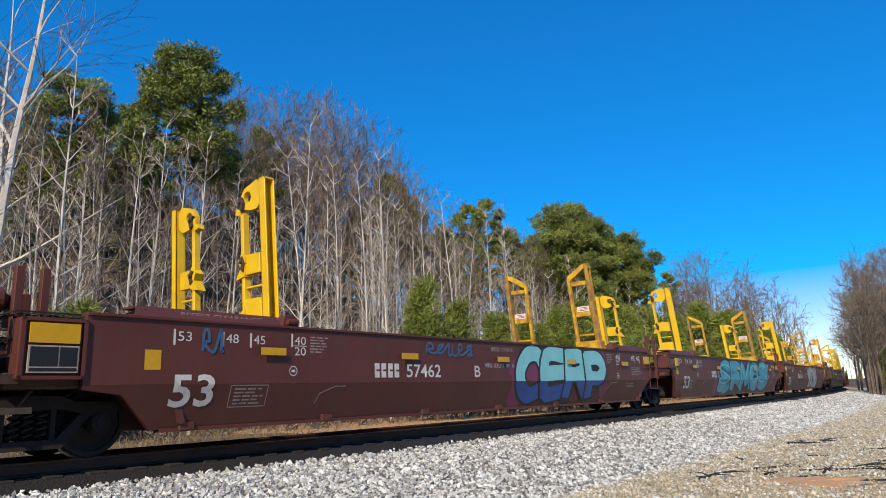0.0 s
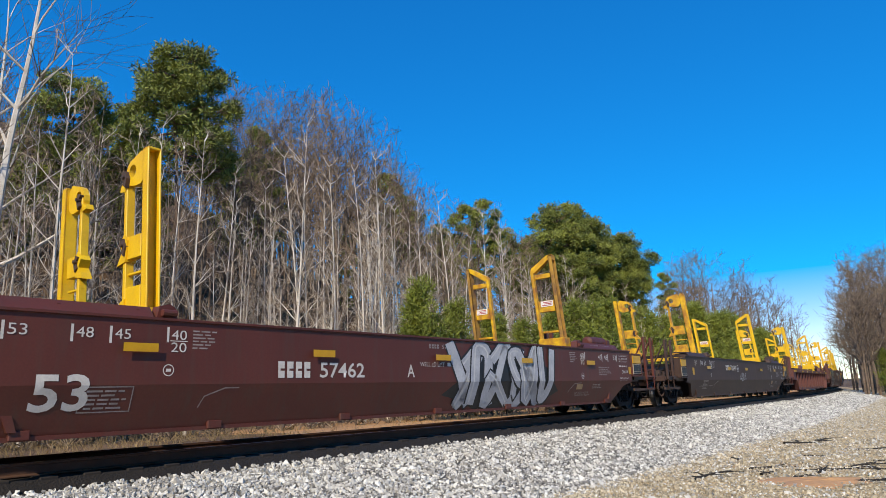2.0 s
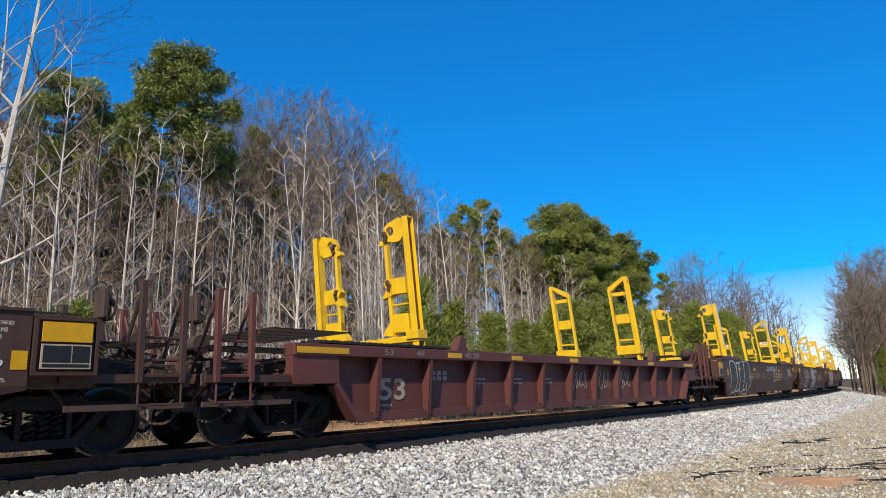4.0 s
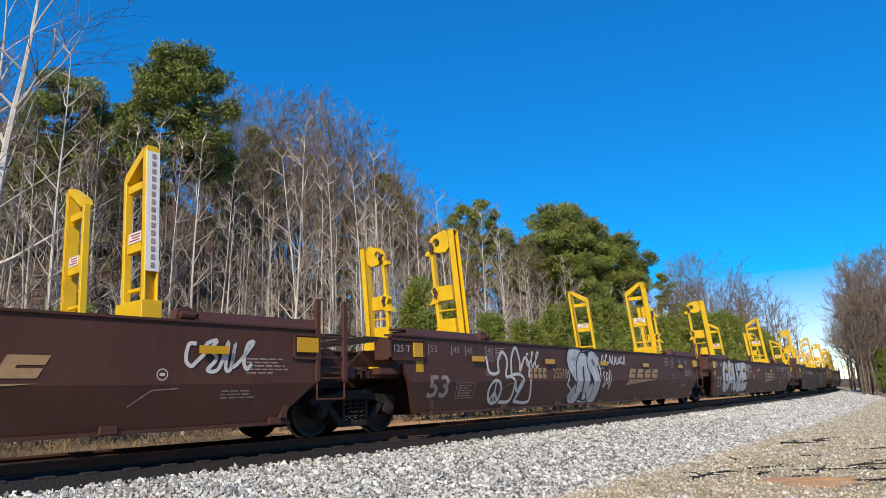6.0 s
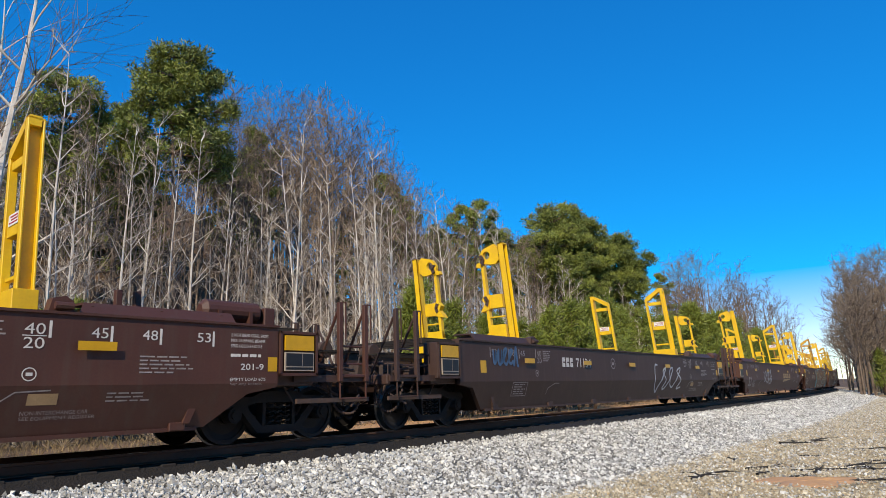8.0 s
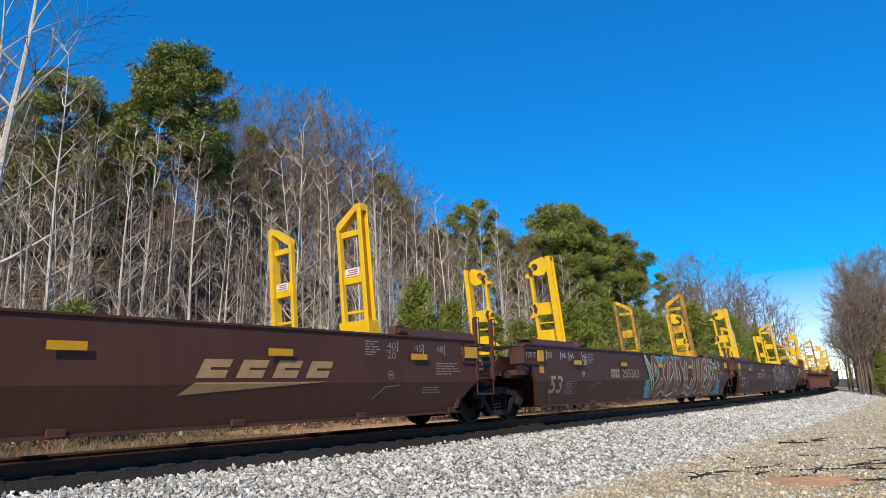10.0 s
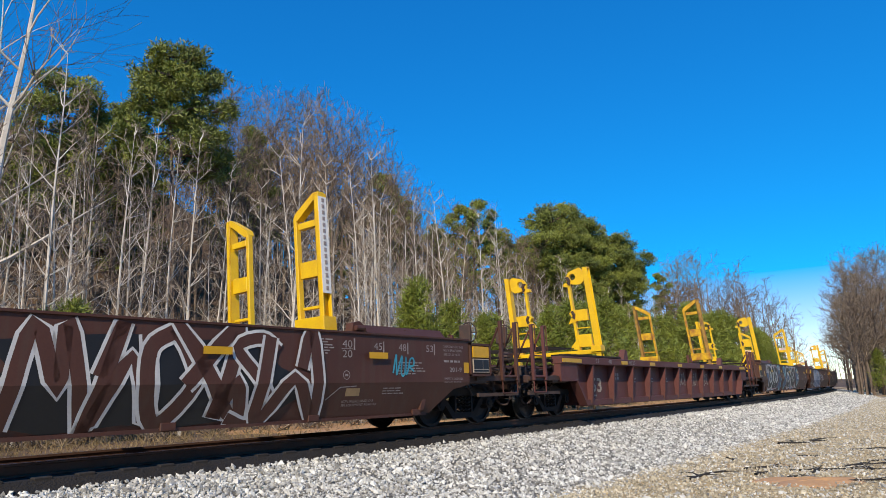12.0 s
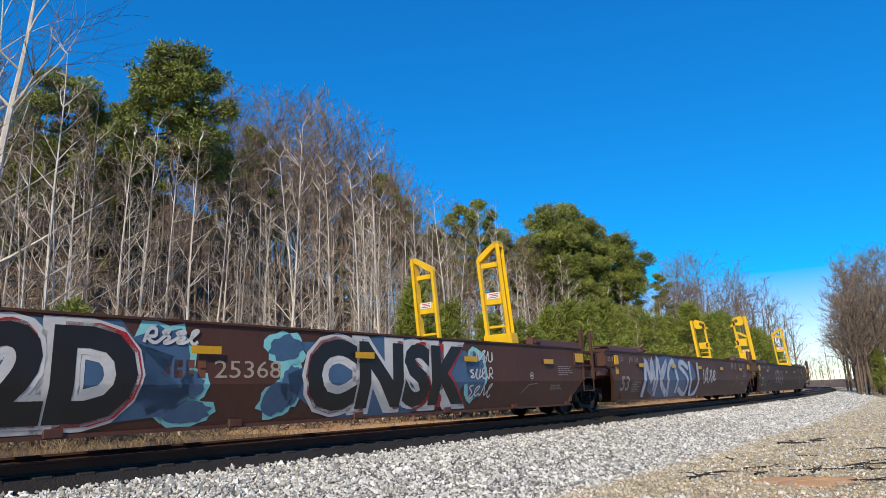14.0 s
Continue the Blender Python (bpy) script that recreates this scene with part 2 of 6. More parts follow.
# ---------------------------------------------------------------- ground
def profile(s, lat):
    """Height of the ground over the rail's level (arrays), without the ballast bed."""
    z = np.full(lat.shape, -0.95)
    far = np.clip((lat - 1.6) / 3.0, 0, 1)
    z = z + far * 0.70
    hill = np.clip(lat - 13.0, 0, 60)
    z = z + (0.10 * hill + 0.52 * np.clip(lat - 20.0, 0, 36)) * np.clip(1.35 - s / 75.0, 0.25, 1.15)
    out = np.clip(-lat - 9.0, 0, 40) * np.clip((s - 35) / 60.0, 0, 1)
    # an unseen slope added behind the camera to block low sky light
    unseen_bank = np.clip(-lat - 15.0, 0, 30) * np.clip(1.0 - (s - 12.0) / 28.0, 0, 1)
    return z + 0.07 * out + 0.5 * unseen_bank


def ground_height(x, y):
    s, lat = nearest(np.array([x], float), np.array([y], float))
    return float(profile(s, lat)[0]) + GRADE * max(-60.0, min(float(s[0]), 200.0))


def build_ground():
    def axis(lo, hi, fine_lo, fine_hi, step):
        a = list(np.arange(fine_lo, fine_hi, step))
        v, d = fine_hi, step
        while v < hi:
            a.append(v)
            d *= 1.22
            v += d
        a.append(hi)
        v, d = fine_lo, step
        while v > lo:
            d *= 1.22
            v -= d
            a.append(max(v, lo))
        return np.array(sorted(set(np.round(a, 3))))
    xs, ys = axis(-2500, 2500, -30, 70, 1.0), axis(-2500, 2500, -4, 110, 1.0)
    X, Y = np.meshgrid(xs, ys)
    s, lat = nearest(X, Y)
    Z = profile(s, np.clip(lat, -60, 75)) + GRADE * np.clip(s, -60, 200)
    rng = np.random.default_rng(3)
    Z += rng.normal(0, 0.007, Z.shape)
    verts = np.stack([X, Y, Z], -1).reshape(-1, 3)
    ny, nx = X.shape
    i = np.arange(ny - 1)[:, None] * nx + np.arange(nx - 1)[None, :]
    faces = np.stack([i, i + 1, i + nx + 1, i + nx], -1).reshape(-1, 4)
    me = raw_mesh("ground", verts, faces, M["ground"])
    me.materials.append(M["litter"])
    me.materials.append(M["clay"])
    lc = ((lat[:-1, :-1] + lat[1:, 1:]) / 2).reshape(-1)
    sc = ((s[:-1, :-1] + s[1:, 1:]) / 2).reshape(-1)
    idx = np.where(lc > 12.5, 1, 0)
    idx = np.where((lc > 3.0) & (lc <= 12.5) & (sc > 1.0), 2, idx)
    idx = np.where((lc > 3.0) & (lc <= 12.5) & (sc <= 1.0), 1, idx)
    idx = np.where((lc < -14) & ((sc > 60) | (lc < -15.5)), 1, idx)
    me.polygons.foreach_set("material_index", idx.astype(np.int32))
    me.polygons.foreach_set("use_smooth", np.ones(len(me.polygons), bool))
    ob = new("ground", me)
    tagged(ob, "orange clay and gravel ground rising into leaf litter", "ground", kind="structure")


def strip(name, section, s0, s1, step, mat, label, category):
    """A prism with a section in lat, z laid along the line."""
    ss = np.arange(s0, s1 + step / 2, step)
    n = len(section)
    verts = [tuple(at(float(s), l, z)) for s in ss for l, z in section]
    faces = []
    for k in range(len(ss) - 1):
        for j in range(n - 1):
            a = k * n + j
            faces.append((a, a + n, a + n + 1, a + 1))
    me = raw_mesh(name, verts, faces, mat)
    ob = new(name, me)
    tagged(ob, label, category, kind="structure")
    return ob


BED = [(-4.3, -1.08), (-3.5, -0.94), (-2.5, -0.80), (-1.6, -0.63), (-0.8, -0.48), (0.0, -0.39), (0.22, -0.36), (0.48, -0.20), (0.72, -0.19), (1.6, -0.20), (2.6, -0.19), (3.7, -0.22), (4.4, -0.28), (5.0, -0.4)]


def bed_height(lat):
    return float(np.interp(lat, [a for a, _ in BED], [b for _, b in BED]))


def scatter_stones(name, count, pick, size, mat, label, seed):
    """Loose stones as one mesh: squashed, uneven octahedra."""
    rng = np.random.default_rng(seed)
    base = np.array([(1, 0, 0), (-1, 0, 0), (0, 1, 0), (0, -1, 0), (0, 0, 1), (0, 0, -1)], float)
    tri = np.array([(0, 2, 4), (2, 1, 4), (1, 3, 4), (3, 0, 4), (2, 0, 5), (1, 2, 5), (3, 1, 5), (0, 3, 5)])
    centre = pick(rng, count)
    sz = size * rng.lognormal(0, 0.32, (count, 1, 1))
    ax = rng.uniform(0.65, 1.2, (count, 1, 3)) * np.array([1, 1, 0.75])
    v = base[None] * rng.uniform(0.7, 1.2, (count, 6, 1)) * ax * sz
    a = rng.normal(size=(count, 4))
    a /= np.linalg.norm(a, axis=1, keepdims=True)
    w, x, y, z = a.T
    R = np.stack([np.stack([1 - 2 * (y * y + z * z), 2 * (x * y - z * w), 2 * (x * z + y * w)], -1),
                  np.stack([2 * (x * y + z * w), 1 - 2 * (x * x + z * z), 2 * (y * z - x * w)], -1),
                  np.stack([2 * (x * z - y * w), 2 * (y * z + x * w), 1 - 2 * (x * x + y * y)], -1)], 1)
    v = np.einsum("nij,nkj->nki", R, v) + centre[:, None, :]
    f = (tri[None] + 6 * np.arange(count)[:, None, None]).reshape(-1, 3)
    me = raw_mesh(name, v.reshape(-1, 3), f, mat)
    ob = new(name, me)
    tagged(ob, label, "stones", kind="stuff")


def place_many(s, lat, z):
    f = (s - S0) / DS
    i = f.astype(int)
    q = LINE[i] + (LINE[i + 1] - LINE[i]) * (f - i)[:, None]
    a = np.array([heading(v) for v in s])
    return np.stack([q[:, 0] - np.sin(a) * lat, q[:, 1] + np.cos(a) * lat, z + GRADE * np.clip(s, -60, 200)], 1)


def pick_bed(lo, hi, l0, l1, power):
    def f(rng, n):
        s = lo + (hi - lo) * rng.random(n) ** power
        lat = rng.uniform(l0, l1, n)
        z = np.interp(lat, [a for a, _ in BED], [b for _, b in BED])
        return place_many(s, lat, z + rng.uniform(-0.01, 0.02, n))
    return f


def pick_dirt(lo, hi, l0, l1, power):
    def f(rng, n):
        s = lo + (hi - lo) * rng.random(n) ** power
        lat = l1 - (l1 - l0) * rng.random(n) ** 1.5
        return place_many(s, lat, np.full(n, -0.94) + rng.uniform(-0.01, 0.015, n))
    return f


def build_track():
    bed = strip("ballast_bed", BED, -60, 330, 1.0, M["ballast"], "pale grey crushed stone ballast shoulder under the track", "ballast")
    bed.data.materials.append(M["shadebed"])
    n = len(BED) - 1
    # columns round the rails get the near-black painted for the cars' shade
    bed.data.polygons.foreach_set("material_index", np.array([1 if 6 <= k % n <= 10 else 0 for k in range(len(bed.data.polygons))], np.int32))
    scatter_stones("ballast_stones", 60000, pick_bed(-9, 36, -4.1, 0.28, 1.6), 0.034, M["stone"], "pale grey crushed granite ballast stones", 5)
    scatter_stones("ballast_stones", 20000, pick_bed(16, 110, -3.9, 0.2, 1.3), 0.05, M["stone"], "pale grey crushed granite ballast stones", 6)
    scatter_stones("ballast_stones", 20000, pick_dirt(-5, 70, -9.5, -3.1, 1.3), 0.027, M["stone"], "stray pale ballast stones on the clay", 8)
    scatter_stones("gravel", 64000, pick_dirt(-3, 60, -10.0, -3.2, 1.5), 0.023, M["stonedark"], "dusty brown gravel strewn over clay", 7)
    # rails: foot, web and head
    for k, lat in enumerate((HALF - 0.7525, HALF + 0.7525)):
        sec = [(-0.07, -0.172), (-0.07, -0.16), (-0.012, -0.145), (-0.012, -0.045), (-0.036, -0.036), (-0.036, -0.002), (0.036, -0.002), (0.036, -0.036), (0.012, -0.045), (0.012, -0.145), (0.07, -0.16), (0.07, -0.172)]
        ss = np.arange(-60, 330.1, 1.0)
        verts = [tuple(at(float(s), lat + l, z)) for s in ss for l, z in sec]
        n = len(sec)
        faces = [(a * n + j, a * n + n + j, a * n + n + j + 1, a * n + j + 1) for a in range(len(ss) - 1) for j in range(n - 1)]
        me = raw_mesh("rail", verts, faces, M["rail"])
        me.materials.append(M["railhead"])
        me.polygons.foreach_set("material_index", np.array([1 if j == 5 else 0 for a in range(len(ss) - 1) for j in range(n - 1)], np.int32))
        ob = new("rail", me)
        tagged(ob, "rusty steel rail with a worn bright head", "rail", "rails of the track", "structure")
    bm = bmesh.new()
    box(bm, -0.115, 0.115, -1.14, 1.14, -0.19, 0.0, 0.012)
    tie = from_bm(bm, "sleeper", M["tie"])
    base = bed
    for i in range(230):
        s = -14 + 0.56 * i
        p = at(s, HALF, -0.175)
        ob = link("sleeper", tie)
        ob.matrix_world = Matrix.Translation(p) @ Matrix.Rotation(heading(s) + 0.012 * math.sin(i * 2.3), 4, "Z")
        ob.parent = base


build_ground()
build_track()


# ---------------------------------------------------------------- the train: shared pieces
L = 20.1
FACE = -1.6


def skin(z, top_kind="well"):
    """The y of the near outer face at a height: upright above, leaning in below."""
    return FACE + (max(0.0, 0.96 - z) * 0.34 if top_kind == "well" else 0.0)


def side_panel(outline, mat, sign):
    """A well's side: an upright upper plate over a lower plate that leans in, with a lip along the top."""
    bm = bmesh.new()
    f = bm.faces.new([bm.verts.new((x, 0, z)) for x, z in outline])
    bmesh.ops.bisect_plane(bm, geom=bm.verts[:] + bm.edges[:] + bm.faces[:], plane_co=(0, 0, 0.96), plane_no=(0, 0, 1))
    g = bmesh.ops.extrude_face_region(bm, geom=bm.faces[:])
    bmesh.ops.translate(bm, verts=[v for v in g["geom"] if isinstance(v, bmesh.types.BMVert)], vec=(0, 0.10, 0))
    for v in bm.verts:
        v.co.y += skin(v.co.z)
    x0, x1, zt = outline[0][0], outline[-1][0], outline[0][1]
    box(bm, x0, x1, FACE - 0.035, FACE + 0.2, zt, zt + 0.035)
    box(bm, 1.6, 18.4, skin(0.36) - 0.02, skin(0.36) + 0.16, 0.29, 0.345)
    if sign > 0:
        for v in bm.verts:
            v.co.y = -v.co.y + 0.8
    return from_bm(bm, "side_panel", mat)


OUT_LEFT = {"end": [(0.42, 1.87), (0.42, 0.90), (0.95, 0.82), (1.46, 0.33)], "joint": [(0.5, 1.87), (0.5, 1.38), (0.84, 1.31), (1.39, 0.33)]}
OUT_RIGHT = {"end": [(18.52, 0.33), (19.17, 0.80), (19.7, 0.90), (19.7, 1.87)], "joint": [(18.15, 0.33), (18.35, 0.56), (18.86, 1.03), (18.86, 1.87)]}
CACHE = {}


def cached(key, make):
    if key not in CACHE:
        CACHE[key] = make()
    return CACHE[key]


def wheel_mesh():
    bm = bmesh.new()
    prof = [(0.0, 0.14), (0.085, 0.14), (0.10, 0.12), (0.06, 0.10), (0.045, 0.30), (0.07, 0.385), (0.105, 0.39), (0.105, 0.455), (0.0, 0.462), (-0.035, 0.462), (-0.04, 0.49), (-0.065, 0.49), (-0.07, 0.38), (-0.03, 0.36), (-0.03, 0.12), (-0.08, 0.1)]
    n = 28
    rows = [[bm.verts.new((r * math.cos(2 * math.pi * k / n), -y, r * math.sin(2 * math.pi * k / n))) for y, r in prof] for k in range(n)]
    for k in range(n):
        for j in range(len(prof) - 1):
            bm.faces.new((rows[k][j], rows[k][j + 1], rows[(k + 1) % n][j + 1], rows[(k + 1) % n][j]))
    me = from_bm(bm, "wheel", M["wheel"])
    me.materials.append(M["tread"])
    for p in me.polygons:
        c = p.center
        if math.hypot(c.x, c.z) > 0.44:
            p.material_index = 1
    return me


def sideframe_mesh():
    bm = bmesh.new()
    # cast frame with two window openings
    plate(bm, [(-1.15, 0.62), (-1.1, 0.74), (-0.55, 0.76), (-0.35, 0.84), (0.35, 0.84), (0.55, 0.76), (1.1, 0.74), (1.15, 0.62), (1.05, 0.56), (0.78, 0.56), (0.45, 0.66), (-0.45, 0.66), (-0.78, 0.56), (-1.05, 0.56)], -0.11, 0.11)
    plate(bm, [(-0.80, 0.60), (-0.68, 0.64), (-0.34, 0.28), (0.34, 0.28), (0.68, 0.64), (0.80, 0.60), (0.42, 0.16), (-0.42, 0.16)], -0.09, 0.09)
    for x in (-0.33, 0.27):
        box(bm, x, x + 0.06, -0.09, 0.09, 0.27, 0.68)
    for x in (-0.89, 0.89):
        tube(bm, (x, -0.16, 0.47), (x, 0.06, 0.47), 0.125, sides=14)
        tube(bm, (x, -0.19, 0.47), (x, -0.16, 0.47), 0.075, sides=10)
    return from_bm(bm, "sideframe", M["iron"])


def spring_mesh():
    """One coil, swept as a single closed tube."""
    r, turns, n, k = 0.062, 4.5, 8, 5
    verts, faces = [], []
    m = int(turns * n) + 1
    for i in range(m):
        a = 2 * math.pi * i / n
        for j in range(k):
            b = 2 * math.pi * j / k
            q = r + 0.016 * math.cos(b)
            verts.append((q * math.cos(a), q * math.sin(a), 0.36 * i / (turns * n) + 0.016 * math.sin(b)))
    for i in range(m - 1):
        for j in range(k):
            faces.append((i * k + j, i * k + (j + 1) % k, (i + 1) * k + (j + 1) % k, (i + 1) * k + j))
    return raw_mesh("spring", verts, faces, M["iron"])


def bogie(parent, x):
    bo = new("bogie")
    bo.parent = parent
    bo.location = (x, 0, 0)
    for sy in (-1, 1):
        f = link("sideframe", cached("frame", sideframe_mesh), bo)
        f.location = (0, sy * 1.0, 0)
        if sy > 0:
            f.rotation_euler = (0, 0, math.pi)
        for xs in (-0.16, 0.0, 0.16):
            sp = link("spring", cached("spring", spring_mesh), bo)
            sp.location = (xs, sy * 1.06, 0.29)
        for xa in (-0.89, 0.89):
            w = link("wheel", cached("wheel", wheel_mesh), bo)
            w.location = (xa, sy * 0.7525, 0.468)
            if sy > 0:
                w.rotation_euler = (0, 0, math.pi)

    def rest():
        bm = bmesh.new()
        for xa in (-0.89, 0.89):
            tube(bm, (xa, -0.74, 0.468), (xa, 0.74, 0.468), 0.085, sides=10)
            box(bm, xa - 0.62 if xa > 0 else xa + 0.5, xa - 0.5 if xa > 0 else xa + 0.62, -0.85, 0.85, 0.36, 0.46)
        box(bm, -0.2, 0.2, -1.05, 1.05, 0.64, 0.84, 0.02)
        tube(bm, (0, 0, 0.82), (0, 0, 0.98), 0.28, sides=14)
        return from_bm(bm, "bolster", M["iron"])
    link("bolster", cached("bolster", rest), bo)
    return bo


def upright_mesh(kind, mat):
    """A tall yellow upright of one side, its outer post at y = -1.08."""
    bm = bmesh.new()
    x0, x1 = -0.10, 0.13
    yo, yi = -1.08, -0.25

    def b(ya, yb, za, zb, xa=x0, xb=x1):
        box(bm, xa, xb, ya, yb, za, zb, 0.008)
    # the outer post: a channel, open towards the side
    w = 0.13 if kind == "ladder" else 0.18
    b(yo, yo + w, 1.2, 4.78, x0, x0 + 0.03)
    b(yo, yo + w, 1.2, 4.78, x1 - 0.03, x1)
    b(yo + w - 0.03, yo + w, 1.2, 4.78)
    b(yo, yo + w, 4.74, 4.78)
    for f in bm.faces:
        f.material_index = 1
    if kind == "ladder":
        b(yi - 0.09, yi, 1.9, 4.34, -0.08, 0.04)
        plate_x(bm, [(yi - 0.13, 4.30), (yi, 4.34), (yi - 0.06, 4.46), (yo + 0.17, 4.80), (yo, 4.80), (yo, 4.64), (yo + 0.17, 4.64)], -0.08, 0.08)
        b(yo + 0.17, yi - 0.13, 4.10, 4.24, -0.06, 0.06)
        b(yo + 0.17, yi - 0.13, 3.06, 3.40, -0.06, 0.06)
        b(yo + 0.17, yi - 0.13, 2.42, 2.48, -0.04, 0.04)
        b(yo - 0.06, yi, 1.92, 2.24, -0.16, 0.16)
    else:
        b(yi - 0.09, yi, 1.9, 4.45, -0.07, 0.07)
        # head plate with a round hole
        cy, cz, r, n = yi - 0.22, 4.5, 0.115, 16
        edge = [(yi + 0.02, 4.30), (yi + 0.02, 4.50), (yi - 0.10, 4.68), (yo + 0.3, 4.80), (yo + 0.2, 4.80), (yo + 0.2, 4.22), (yi - 0.30, 4.22)]
        ring_o, ring_i = [], []
        for k in range(n):
            a = 2 * math.pi * k / n
            d = (math.cos(a), math.sin(a))
            t = 9.0
            for (ya, za), (yb, zb) in zip(edge, edge[1:] + edge[:1]):
                den = d[0] * (zb - za) - d[1] * (yb - ya)
                if abs(den) > 1e-9:
                    u = ((ya - cy) * (zb - za) - (za - cz) * (yb - ya)) / den
                    w = ((ya - cy) * d[1] - (za - cz) * d[0]) / den
                    if u > 0 and -1e-6 <= w <= 1 + 1e-6:
                        t = min(t, u)
            ring_o.append((cy + d[0] * t, cz + d[1] * t))
            ring_i.append((cy + d[0] * r, cz + d[1] * r))
        for x in (-0.05, 0.05):
            vo = [bm.verts.new((x, *q)) for q in ring_o]
            vi = [bm.verts.new((x, *q)) for q in ring_i]
            for k in range(n):
                bm.faces.new((vo[k], vo[(k + 1) % n], vi[(k + 1) % n], vi[k]))
        for ring in (ring_o, ring_i):
            for k in range(n):
                q, p = ring[k], ring[(k + 1) % n]
                bm.faces.new([bm.verts.new(c) for c in ((-0.05, *q), (-0.05, *p), (0.05, *p), (0.05, *q))])
        b(yo + 0.27, yi, 2.98, 3.36, -0.06, 0.06)
        b(yo + 0.27, yi, 2.10, 2.52, -0.06, 0.06)
        b(yo + 0.27, yi, 2.72, 2.76, -0.03, 0.03)
        plate_x(bm, [(yi - 0.12, 2.95), (yi + 0.16, 2.9), (yi + 0.10, 3.0), (yi, 3.12), (yi + 0.08, 3.26), (yi - 0.06, 3.42), (yi - 0.16, 3.3)], -0.09, 0.09)
        plate_x(bm, [(yi - 0.10, 2.02), (yi + 0.22, 2.06), (yi + 0.16, 2.16), (yi + 0.02, 2.3), (yi - 0.1, 2.34)], -0.09, 0.09)
        plate_x(bm, [(yi - 0.06, 4.16), (yi + 0.16, 4.2), (yi + 0.12, 4.3), (yi - 0.06, 4.34)], -0.07, 0.07)
        b(yo - 0.05, yo + 0.3, 1.92, 2.12, -0.17, 0.17)
        b(yo + 0.3, yi, 1.92, 2.0, -0.10, 0.10)
    for v in bm.verts:
        v.co.y += LEAN * (v.co.z - 1.95)
    me = from_bm(bm, "upright_frame", mat)
    me.materials.append(M["rustpost"] if kind == "ladder" and mat == M["oldyellow"] else mat)
    return me


LEAN = 0.09
MID = 1.12         # twice the middle of a pair of uprights


def latch_mesh(side, z):
    """A rusty swivel latch on a hooked upright."""
    bm = bmesh.new()
    yi = -0.30
    plate_x(bm, [(yi - 0.05, z - 0.16), (yi + 0.03, z - 0.1), (yi - 0.02, z + 0.02), (yi + 0.07, z + 0.1), (yi - 0.03, z + 0.14), (yi - 0.1, z)], -0.12, -0.05)
    tube(bm, (-0.16, yi - 0.02, z + 0.02), (-0.04, yi - 0.02, z + 0.02), 0.035, sides=8)
    for v in bm.verts:
        v.co.y += LEAN * (v.co.z - 1.95)
        if side > 0:
            v.co.y = MID - v.co.y + 2 * LEAN * (v.co.z - 1.95)
    return from_bm(bm, "latch", M["rustiron"])


def upright_far(kind, mat):
    me = cached(("up", kind, mat.name), lambda: upright_mesh(kind, mat)).copy()
    for v in me.vertices:
        v.co.y = MID - (v.co.y - LEAN * (v.co.z - 1.95)) + LEAN * (v.co.z - 1.95)
    me.flip_normals()
    return me


def uprights(parent, x, kind, paint, label_plate=True, beam=False, sign=False):
    mat = M[paint]
    for side, me in ((-1, cached(("up", kind, mat.name), lambda: upright_mesh(kind, mat))), (1, cached(("upf", kind, mat.name), lambda: upright_far(kind, mat)))):
        u = link("upright_frame", me, parent, (), "tall yellow steel container guide frame")
        u.location = (x, 0, 0)
        if kind == "hook":
            for z in (3.2, 4.38):
                link("latch", cached(("latch", side, z), lambda: latch_mesh(side, z)), u, (), "rusty swivel latch")
        if sign and side < 0:
            def strip_sign(x0, x1, y, rows):
                bm = bmesh.new()
                for za, zb in rows:
                    box(bm, x0, x1, y - 0.008, y, za, zb)
                for v in bm.verts:
                    v.co.y += LEAN * (v.co.z - 1.95)
                return bm
            def strip_back():
                return from_bm(strip_sign(-0.09, 0.12, -1.082, [(2.7, 4.7)]), "notice_strip", M["label"])
            s = link("notice_strip", cached("strip", strip_back), u, (), "white notice strip along the post")
            def strip_bars():
                return from_bm(strip_sign(-0.01, 0.05, -1.091, [(2.76 + 0.13 * k, 2.84 + 0.13 * k) for k in range(15)]), "notice_lines", M["dimwhite"])
            link("notice_lines", cached("stripbars", strip_bars), s)
        if label_plate and kind == "ladder":
            def plate_label():
                bm = bmesh.new()
                yo = -0.88 + LEAN * 1.35
                if side > 0:
                    yo = MID + 0.44 + LEAN * 1.35
                box(bm, -0.072, -0.062, yo, yo + 0.42, 3.22, 3.39)
                return from_bm(bm, "notice", M["label"])
            link("notice", cached(("notice", side), plate_label), u, (), "white warning notice")

            def bars():
                bm = bmesh.new()
                yo = -0.84 + LEAN * 1.35 if side < 0 else MID + 0.48 + LEAN * 1.35
                for k in range(3):
                    box(bm, -0.076, -0.072, yo, yo + (0.34, 0.26, 0.3)[k], 3.25 + 0.045 * k, 3.27 + 0.045 * k)
                return from_bm(bm, "notice_lines", M["redpaint"])
            link("notice_lines", cached(("bars", side), bars), u)
    if beam:
        def cross():
            bm = bmesh.new()
            box(bm, -0.12, 0.12, -1.1, MID + 1.1, 1.86, 1.99, 0.01)
            return from_bm(bm, "cross_beam", mat)
        c = link("cross_beam", cached(("beam", mat.name), cross), parent)
        c.location = (x, 0, 0)


